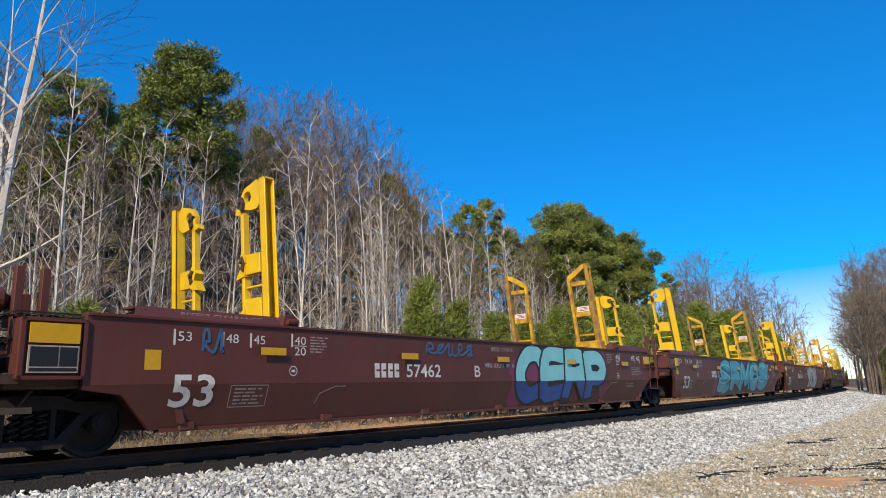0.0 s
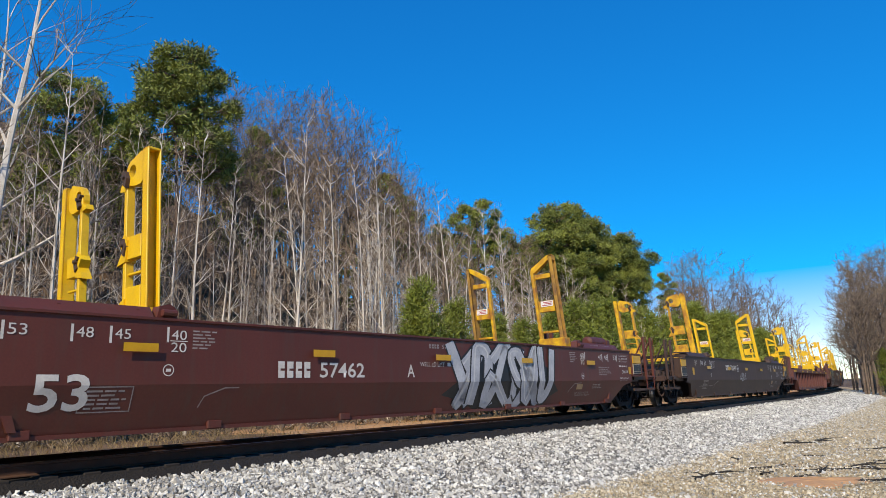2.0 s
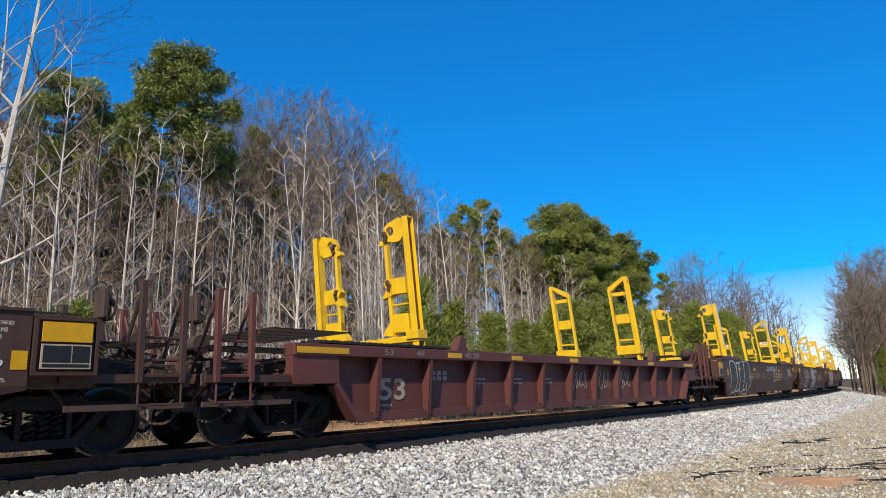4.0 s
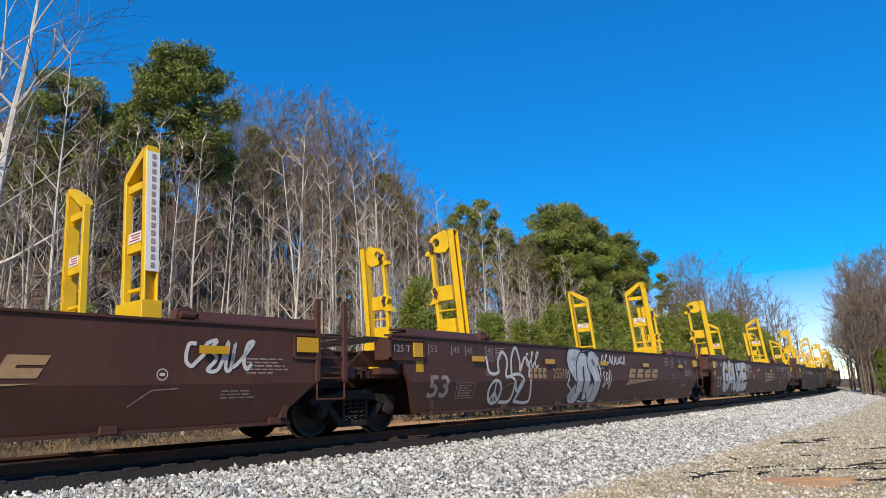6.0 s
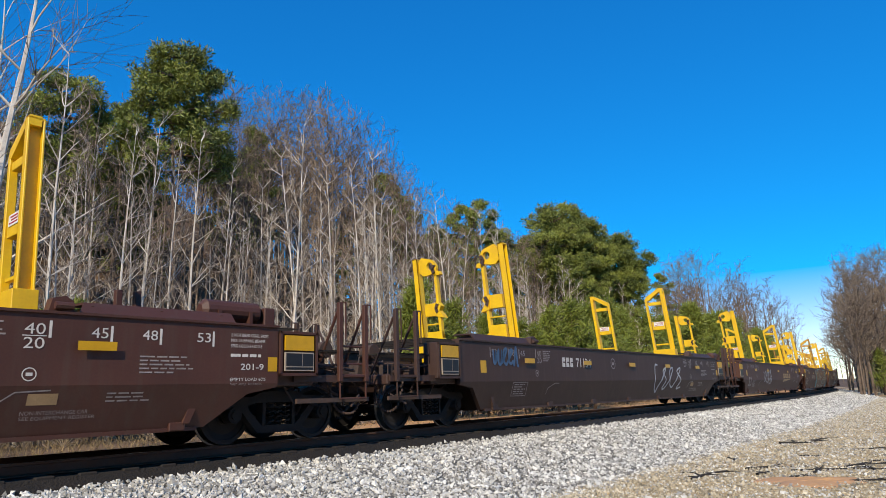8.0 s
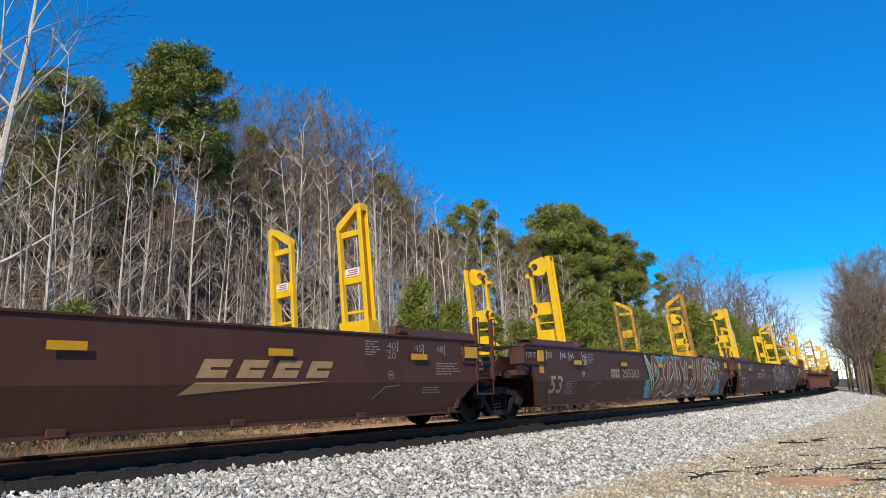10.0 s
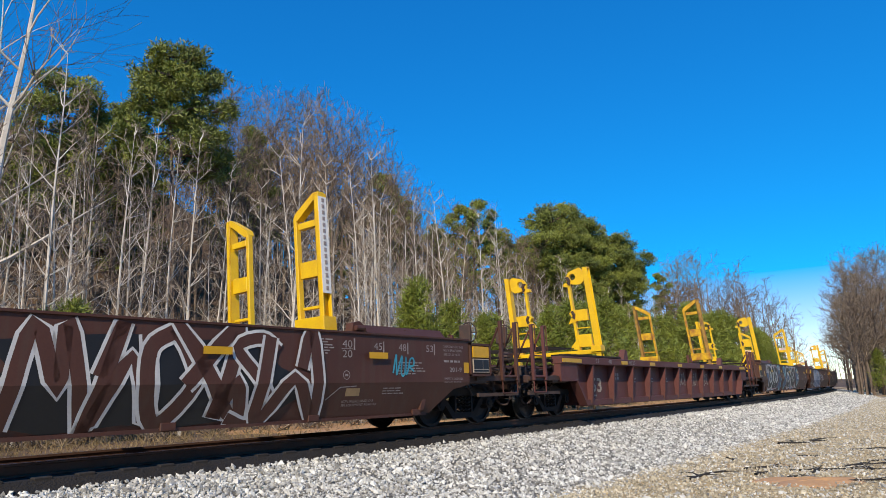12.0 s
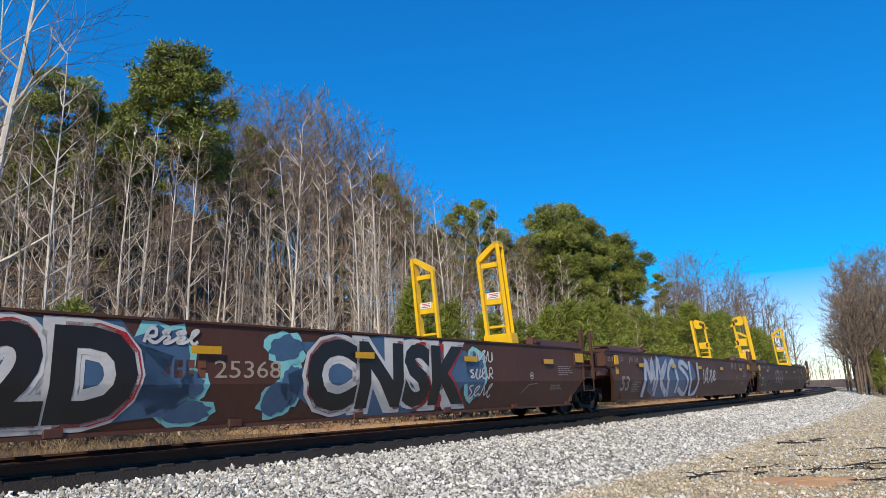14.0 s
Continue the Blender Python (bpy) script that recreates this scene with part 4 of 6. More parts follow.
def ladder_mesh(mat, rungs, z0=0.68, z1=2.42, w=0.62):
    """Two posts joined at the foot, with rungs."""
    bm = bmesh.new()
    for x in (0, w):
        box(bm, x - 0.045, x + 0.045, -0.04, 0.04, z0 + 0.3, z1, 0.006)
        tube(bm, (x, 0, z0), (x, 0, z0 + 0.32), 0.018, sides=6)
        tube(bm, (x + 0.1, -0.05, 1.75), (x + 0.1, -0.05, z1), 0.014, sides=6)
        tube(bm, (x + 0.1, -0.05, z1), (x, 0, z1), 0.014, sides=6)
    if rungs == 1:
        for x in (0, w):
            tube(bm, (x, 0.06, z1 - 0.15), (x, 0.75, 1.08), 0.028, sides=6)
        tube(bm, (0, 0.05, 1.62), (w, 0.05, 1.62), 0.02, sides=6)
        tube(bm, (0, 0.05, 1.3), (w, 0.05, 1.3), 0.02, sides=6)
        tube(bm, (0, 0.0, 1.08), (w, 0.0, 1.08), 0.03, sides=6)
    for k in range(rungs):
        z = z0 + k * 0.36
        tube(bm, (0, 0, z), (w, 0, z), 0.017, sides=6)
    return from_bm(bm, "ladder", mat)


def coupler_mesh():
    bm = bmesh.new()
    box(bm, -2.05, -0.6, -0.12, 0.12, 0.72, 0.95, 0.02)
    plate(bm, [(-2.22, 0.66), (-2.05, 0.64), (-1.9, 0.72), (-1.9, 0.96), (-2.05, 1.02), (-2.22, 1.0)], -0.2, 0.02)
    plate(bm, [(-2.30, 0.70), (-2.16, 0.68), (-2.16, 0.98), (-2.30, 0.96)], -0.02, 0.16)
    # air hose
    pts = smooth_path([(-1.7, 0.7), (-1.95, 0.45), (-2.1, 0.3), (-2.2, 0.32)])
    for a, b in zip(pts, pts[1:]):
        tube(bm, (a.x, -0.45, a.y), (b.x, -0.45, b.y), 0.03, sides=6)
    return from_bm(bm, "coupler", M["iron"])


def end_deck_mesh(mat):
    """The low end of the car beyond the well: sill, deck beams and stub posts, towards minus x."""
    bm = bmesh.new()
    box(bm, -1.75, 1.2, -0.32, 0.32, 0.78, 1.12, 0.02)
    box(bm, -0.45, 0.45, -1.45, 1.45, 0.92, 1.12, 0.02)
    box(bm, -1.8, -1.68, -1.45, 1.45, 0.92, 1.12, 0.02)
    box(bm, -1.75, 0.0, -1.5, -1.38, 0.98, 1.10)
    box(bm, -1.75, 0.0, 1.38, 1.5, 0.98, 1.10)
    for y in (-0.95, 0.95):
        plate(bm, [(-1.7, 1.10), (0.5, 1.10), (0.5, 1.45), (-0.2, 1.40)], y - 0.03, y + 0.03)
    return from_bm(bm, "end_sill", mat)


def brake_gear_mesh():
    """Brake lever, chain, rods and pipes crowded on the end deck."""
    bm = bmesh.new()
    rng = random.Random(4)
    box(bm, -1.15, -0.75, -0.5, 0.0, 1.12, 1.42, 0.02)
    tube(bm, (-0.9, -0.9, 1.3), (-0.9, 0.3, 1.3), 0.11, sides=10)
    tube(bm, (-1.6, -1.2, 1.2), (-0.2, -0.6, 1.36), 0.03, sides=6)
    tube(bm, (-1.65, -0.8, 1.32), (0.2, -0.9, 1.32), 0.025, sides=6)
    tube(bm, (-1.5, -1.35, 1.18), (0.3, -1.3, 1.42), 0.022, sides=6)
    for k in range(14):
        x, y = rng.uniform(-1.7, 0.25), rng.uniform(-1.35, 1.1)
        box(bm, x, x + rng.uniform(0.1, 0.4), y, y + rng.uniform(0.08, 0.3), 1.1, 1.1 + rng.uniform(0.06, 0.34), 0.008)
    for k in range(13):
        x, y = rng.uniform(-1.7, 0.0), rng.uniform(-1.45, 0.4)
        tube(bm, (x, y, rng.uniform(0.6, 1.4)), (x + rng.uniform(-0.5, 0.7), y + rng.uniform(-0.2, 0.2), rng.uniform(0.5, 1.5)), rng.uniform(0.014, 0.03), sides=6)
    # slack hoses, a drum and a lever stand
    for y, x in ((-1.2, -1.5), (-0.7, -1.1), (-1.0, -0.3)):
        pts = smooth_path([(x, 1.15), (x - 0.25, 0.72), (x - 0.1, 0.42), (x + 0.3, 0.5), (x + 0.5, 1.0)])
        for a, b in zip(pts, pts[1:]):
            tube(bm, (a.x, y, a.y), (b.x, y + 0.05, b.y), 0.022, sides=6)
    tube(bm, (-1.35, -0.7, 1.62), (-1.35, -0.45, 1.62), 0.16, sides=14)
    plate(bm, [(-1.6, 1.1), (-1.0, 1.1), (-1.25, 1.75), (-1.45, 1.75)], -0.42, -0.38)
    box(bm, -1.75, -0.1, -1.46, -1.4, 0.62, 0.7)
    return from_bm(bm, "brake_gear", M["rustiron"])


def brake_wheel_mesh():
    bm = bmesh.new()
    n, r = 22, 0.26
    for k in range(n):
        a, b = 2 * math.pi * k / n, 2 * math.pi * (k + 1) / n
        tube(bm, (0, r * math.cos(a), r * math.sin(a)), (0, r * math.cos(b), r * math.sin(b)), 0.017, sides=6)
    for k in range(4):
        a = math.pi / 2 * k
        tube(bm, (0.03, 0, 0), (0, r * math.cos(a), r * math.sin(a)), 0.013, sides=6)
    tube(bm, (-0.06, 0, 0), (0.06, 0, 0), 0.05, sides=10)
    box(bm, -0.16, -0.06, -0.17, 0.17, -0.25, 0.2, 0.02)
    box(bm, -0.12, -0.06, -0.04, 0.04, -1.0, -0.2)
    return from_bm(bm, "brake_wheel", M["rustiron"])


def reservoir_mesh(mat):
    bm = bmesh.new()
    tube(bm, (-0.55, 0, 0), (0.45, 0, 0), 0.19, sides=16)
    tube(bm, (0.45, 0, 0), (0.53, 0, 0), 0.19, 0.1, sides=16)
    tube(bm, (-0.55, 0, 0), (-0.63, 0, 0), 0.19, 0.1, sides=16)
    for x in (-0.35, 0.25):
        box(bm, x - 0.03, x + 0.03, -0.21, 0.21, -0.45, 0.0)
    box(bm, 0.55, 0.78, -0.17, 0.17, -0.35, 0.1, 0.02)
    return from_bm(bm, "air_reservoir", mat)


def equipment_frame_mesh(mat):
    """The upright channel frame with amber ends beside the reservoir."""
    bm = bmesh.new()
    for x in (-0.16, 0.16):
        box(bm, x - 0.05, x + 0.05, -0.06, 0.06, 1.1, 2.5, 0.006)
    box(bm, -0.2, 0.2, -0.06, 0.06, 1.72, 1.82)
    return from_bm(bm, "upright_channel", mat)


def mirrored(me):
    """The same part for the other end of the car."""
    m = me.copy()
    for v in m.vertices:
        v.co.x = L - v.co.x
    m.flip_normals()
    return m


def well_car(s, left, right, paint, name="well_car", gear=""):
    """One unit of a container well car; its trucks stand under x = 0 and, at a free end, under x = L."""
    mat = M[paint]
    u = new(name)
    out = OUT_LEFT[left] + OUT_RIGHT[right]
    near = cached(("side", left, right, paint, -1), lambda: side_panel(out, mat, -1))
    far = cached(("side", left, right, paint, 1), lambda: side_panel(out, mat, 1))
    link("side_panel", near, u)
    link("side_panel", far, u)

    def floor():
        bm = bmesh.new()
        for k in range(7):
            x = 2.0 + k * 2.68
            box(bm, x - 0.12, x + 0.12, -1.45, 1.45, 0.30, 0.42, 0.01)
        box(bm, 1.9, 4.2, -1.2, 1.2, 0.36, 0.40)
        box(bm, 15.9, 18.2, -1.2, 1.2, 0.36, 0.40)
        return from_bm(bm, "well_floor", mat)
    link("well_floor", cached(("floor", paint), floor), u)

    def bulkhead(flip):
        bm = bmesh.new()
        pts = [(0.3, 1.12), (1.55, 1.12), (1.85, 0.4), (1.95, 0.4), (1.68, 1.24), (0.3, 1.24)]
        vs = []
        for x, z in pts:
            vs.append((x if not flip else L - x, z))
        plate(bm, vs, -1.48, 1.48)
        return from_bm(bm, "end_bulkhead", mat)
    link("end_bulkhead", cached(("bulk", paint, 0), lambda: bulkhead(False)), u)
    link("end_bulkhead", cached(("bulk", paint, 1), lambda: bulkhead(True)), u)
    # folded flanges over both ends
    fl = cached(("fl", paint, 0), lambda: clearance_flange(1.04, 3.55, mat))
    fr = cached(("fl", paint, 1), lambda: clearance_flange(16.56, 19.2 if right == "end" else 18.9, mat))
    link("clearance_flange", fl, u)
    link("clearance_flange", fr, u)
    # corner boxes
    def corner(x0, x1, z0, z1):
        bm = bmesh.new()
        end_box(bm, x0, x1, z0, z1)
        return from_bm(bm, "corner_box", mat)
    xl = (-0.36, 0.42, 1.03, 1.80) if left == "end" else (0.42, 1.50, 1.39, 1.82)
    xr = (19.72, 20.5, 1.08, 1.82) if right == "end" else (18.30, 18.88, 1.36, 1.80)
    for k, c in ((0, xl), (1, xr)):
        b = link("corner_box", cached(("corner", paint, c), lambda: corner(*c)), u)
        w = c[1] - c[0]
        bm = bmesh.new()
        if k == 0 and left == "joint":
            box(bm, c[0] + 0.66 * w, c[0] + 0.92 * w, -1.65, -1.615, c[3] - 0.36, c[3] - 0.07)
            part("reflector", bm, M["reflect"], b, "amber reflective sheet")
            writing(b, "125 T", c[0] + 0.10 * w, c[0] + 0.56 * w, c[3] - 0.27, c[3] - 0.13, "dimwhite", 10, 0.01, kind="rib")
            continue
        box(bm, c[0] + 0.12 * w, c[0] + 0.88 * w, -1.65, -1.615, c[3] - 0.32, c[3] - 0.07)
        part("reflector", bm, M["reflect"], b, "amber reflective sheet")
        if k == 0 or right == "end":
            # data board: a pale rim round dark fields
            x0, x1, z0, z1 = c[0] + 0.12 * w, c[0] + 0.88 * w, c[2] + 0.08, c[3] - 0.35
            bm = bmesh.new()
            box(bm, x0, x1, -1.645, -1.615, z0, z1)
            d = part("data_board", bm, M["cream"], b, "data board with a pale rim and dark fields")
            for xa, xb, za, zb in ((x0 + 0.02, x0 + 0.58 * (x1 - x0), z0 + 0.08, z1 - 0.02), (x0 + 0.61 * (x1 - x0), x1 - 0.02, z0 + 0.08, z1 - 0.02), (x0 + 0.02, x1 - 0.02, z0 + 0.02, z0 + 0.06)):
                bm = bmesh.new()
                box(bm, xa, xb, -1.650, -1.645, za, zb)
                part("dark_field", bm, M["blackpaint"], d)
    # small container stops on the sill
    def stop():
        bm = bmesh.new()
        plate(bm, [(-0.16, 1.9), (0.16, 1.9), (0.14, 2.05), (0.04, 2.12), (-0.12, 2.08)], -1.58, -1.38)
        tube(bm, (-0.1, -1.62, 1.98), (0.12, -1.62, 1.98), 0.05, sides=8)
        return from_bm(bm, "container_stop", mat)
    for x in (3.75, 16.35):
        st = link("container_stop", cached(("stop", paint), stop), u)
        st.location = (x, 0, 0)
    bogie(u, 0.0)
    if right == "end":
        bogie(u, L)
    finish_ends(u, left, right, mat, paint, gear)
    return u


def finish_ends(u, left, right, mat, paint, gear):
    for side, kind in ((0, left), (1, right)):
        if kind == "end":
            meshes = [("end_sill", cached(("sill", paint), lambda: end_deck_mesh(M["dark"]))), ("coupler", cached("coupler", coupler_mesh)), ("brake_gear", cached("gear", brake_gear_mesh)),
                      ("walkway", cached(("grate", paint), lambda: grating(-1.6, 0.9, -1.35, -0.45, 1.56, M["iron"]))), ("walkway", cached(("grate2", paint), lambda: grating(-0.3, 1.5, -1.2, 1.2, 1.93, M["iron"])))]
            for nm, me in meshes:
                link(nm, me if side == 0 else cached(("mir", me.name), lambda: mirrored(me)), u)
            lad = cached(("lad", paint), lambda: ladder_mesh(mat, 1))
            a = link("ladder", lad, u, (), "tall end posts with a low step")
            a.location = (-1.58 if side == 0 else L + 1.0, -1.52, 0)
            b = link("ladder", lad, u, (), "tall end posts with a low step")
            b.matrix_local = pose(-0.96 if side == 0 else L + 1.62, 1.52, 0, 0, 0, 180)
        else:
            def socket():
                bm = bmesh.new()
                box(bm, -0.1, 1.0, -0.5, 0.5, 0.86, 1.3, 0.03)
                plate(bm, [(0.0, 1.3), (1.2, 1.3), (1.2, 1.62), (0.4, 1.62)], -0.9, -0.84)
                plate(bm, [(0.0, 1.3), (1.2, 1.3), (1.2, 1.62), (0.4, 1.62)], 0.84, 0.9)
                for y in (-1.2, 1.2):
                    box(bm, 0.1, 1.2, y - 0.06, y + 0.06, 1.05, 1.2)
                return from_bm(bm, "joint_sill", mat)
            me = cached(("sock", paint), socket)
            link("joint_sill", me if side == 0 else cached(("mir", me.name), lambda: mirrored(me)), u)
            gr = cached(("grj", paint), lambda: grating(0.1, 1.1, -1.3, 1.3, 1.86, M["iron"]))
            link("walkway", gr if side == 0 else cached(("mir", gr.name), lambda: mirrored(gr)), u)
            if side == 1:
                a = link("ladder", cached(("lad4", paint), lambda: ladder_mesh(mat, 4)), u, (), "steel ladder at the joint")
                a.location = (L - 1.28, -1.6, 0)
    if "wheel" in gear:
        w = link("brake_wheel", cached("bw", brake_wheel_mesh), u)
        w.location = ((-1.3, -0.5, 2.25) if gear[-1] == "L" else (L + 0.9, -0.6, 2.2))
    if "tank" in gear:
        w = link("air_reservoir", cached(("tank", paint), lambda: reservoir_mesh(mat)), u)
        w.location = ((-0.75, -0.55, 2.12) if gear[-1] == "L" else (L - 0.6, -0.5, 2.24))
        c = link("upright_channel", cached(("chan", paint), lambda: equipment_frame_mesh(mat)), u)
        c.location = ((-0.05, -0.9, 0.05) if gear[-1] == "L" else (L - 2.05, 0.4, 0.1))


def rib_car(s):
    """The older car with a deep top chord and upright ribs."""
    mat = M["ribred"]
    u = new("ribbed_well_car")
    for sy in (-1, 1):
        bm = bmesh.new()
        box(bm, -0.15, L + 0.15, -1.60, -1.28, 1.43, 1.64, 0.012)
        plate(bm, [(0.95, 1.43), (0.95, 0.95), (1.42, 0.26), (18.68, 0.26), (19.2, 0.93), (19.2, 1.43)], -1.34, -1.28)
        box(bm, 1.42, 18.2, -1.44, -1.28, 0.24, 0.42, 0.01)
        if sy > 0:
            for v in bm.verts:
                v.co.y = -v.co.y + 0.8
        part("side_panel", bm, mat, u)

    def rib():
        bm = bmesh.new()
        plate(bm, [(-0.07, 1.43), (-0.05, 0.30), (0.05, 0.30), (0.07, 1.43)], -1.36, -1.33)
        bm2 = [(-1.585, 1.43), (-1.47, 0.30), (-1.34, 0.30), (-1.34, 1.43)]
        plate_x(bm, bm2, -0.055, -0.04)
        plate_x(bm, bm2, 0.04, 0.055)
        bm.faces.new([bm.verts.new(c) for c in ((-0.055, -1.585, 1.43), (0.055, -1.585, 1.43), (0.055, -1.47, 0.30), (-0.055, -1.47, 0.30))])
        return from_bm(bm, "rib", mat)
    for k in range(11):
        r = link("rib", cached("rib", rib), u)
        r.location = (1.95 + 1.57 * k, 0, 0)
    for flip in (0, 1):
        bm = bmesh.new()
        pts = [(0.88, 0.95), (1.42, 0.26), (1.30, 0.26), (0.78, 0.92)]
        plate(bm, [((L - x) if flip else x, z) for x, z in pts], -1.60, -1.34)
        pts = [(-0.15, 1.43), (0.9, 1.43), (0.9, 0.95), (-0.1, 0.95), (-0.15, 1.1)]
        plate(bm, [((L - x) if flip else x, z) for x, z in pts], -1.56, -1.36)
        part("end_gusset", bm, mat, u)

    def floor():
        bm = bmesh.new()
        for k in range(9):
            x = 2.0 + k * 2.0
            box(bm, x - 0.12, x + 0.12, -1.4, 1.4, 0.26, 0.38, 0.01)
        return from_bm(bm, "well_floor", mat)
    link("well_floor", floor(), u)
    for flip in (0, 1):
        bm = bmesh.new()
        pts = [(-0.1, 1.10), (1.3, 1.10), (1.6, 0.35), (1.7, 0.35), (1.4, 1.22), (-0.1, 1.22)]
        plate(bm, [((L - x) if flip else x, z) for x, z in pts], -1.33, 1.33)
        part("end_bulkhead", bm, mat, u)
    for x0, x1 in ((-0.1, 1.1), (4.05, 4.55), (6.6, 7.1), (9.6, 10.1), (12.5, 13.0), (15.3, 15.8), (18.9, 19.9)):
        bm = bmesh.new()
        box(bm, x0, x1, -1.612, -1.602, 1.47, 1.58)
        part("reflector", bm, M["reflect"], u, "amber reflective strip")
    for body, x in (("53", 2.05), ("48", 3.0), ("40", 4.65), ("20", 4.95)):
        writing(u, body, x, x + 0.24, 1.48, 1.60, "dimwhite", 3, kind="rib")
    for o in list(u.children):
        if o.name.startswith("lettering"):
            o.location.y = -0.004
    w = writing(u, "53", 2.15, 2.90, 0.62, 1.05, "cream", 2, 0.02, kind="rib")
    w.location.y = 0.252
    for rows in ((5.3, 1.05, [0.5, 0.42]), (6.9, 1.05, [0.55, 0.5]), (8.5, 1.05, [0.42, 0.45]), (2.1, 0.55, [0.4, 0.3])):
        w = lines(u, *rows, "dimwhite", 0.05, 0.1, kind="rib")
        w.location.y = 0.252
    w = initials(u, 3.75, 4.35, 1.0, 1.2, "dimwhite", 3, kind="rib")
    w.location.y = 0.252
    for k in range(3):
        w = scrawl(u, 10.0 + 1.57 * k, 11.1 + 1.57 * k, 0.7, 1.3, "cream", 70 + k, 0.035, 4, 2, "rib")
        w.location.y = 0.252

    def sill_walk():
        bm = bmesh.new()
        box(bm, 0.5, 4.3, -1.5, -0.95, 1.67, 1.71)
        for k in range(24):
            box(bm, 0.5 + k * 0.16, 0.53 + k * 0.16, -1.5, -0.95, 1.71, 1.725)
        return from_bm(bm, "walkway", M["iron"])
    link("walkway", sill_walk(), u)

    def stop():
        bm = bmesh.new()
        plate(bm, [(-0.18, 1.64), (0.18, 1.64), (0.16, 1.92), (0.0, 1.98), (-0.1, 1.8)], -1.5, -1.3)
        return from_bm(bm, "container_stop", mat)
    for x in (4.7, 16.2):
        o = link("container_stop", cached("ribstop", stop), u)
        o.location = (x, 0, 0)
    bogie(u, 0.0)
    bogie(u, L)
    finish_ends(u, "end", "end", mat, "ribred", "wheelL")
    finish = link("air_reservoir", cached(("tank", "ribred"), lambda: reservoir_mesh(M["iron"])), u)
    finish.location = (L - 0.9, 0.3, 1.75)
    return u


TRAIN = []          # things, the arc of their first truck at the start


def add(u, s, label):
    tagged(u, label, "freight car", "cars of the train")
    TRAIN.append((u, s))
    return u


def mark_number(u, owner, number, letter, col, n=4):
    initials(u, 5.72, 6.45, 1.05, 1.32, col, n)
    writing(u, number, 6.62, 7.70, 1.05, 1.32, col, bold=0.012)
    if letter:
        writing(u, letter, 8.9, 9.12, 1.06, 1.31, "white", bold=0.012)
        initials(u, 9.6, 9.95, 1.66, 1.75, "dimwhite", n)
        writing(u, number, 10.02, 10.5, 1.66, 1.75, "dimwhite")
        writing(u, "WELL LD LMT", 9.3, 10.1, 1.28, 1.37, "white")
        lines(u, 10.2, 1.37, [0.42], "white", 0.08)


def frames(u, kind="plain", paint="yellow", rpaint="oldyellow", plate_on=True, hook_x=3.78, ladder_x=16.05, sign=False):
    uprights(u, hook_x, "hook", paint, beam=kind == "beam", sign=sign)
    uprights(u, ladder_x, "ladder", rpaint, plate_on, sign=sign)


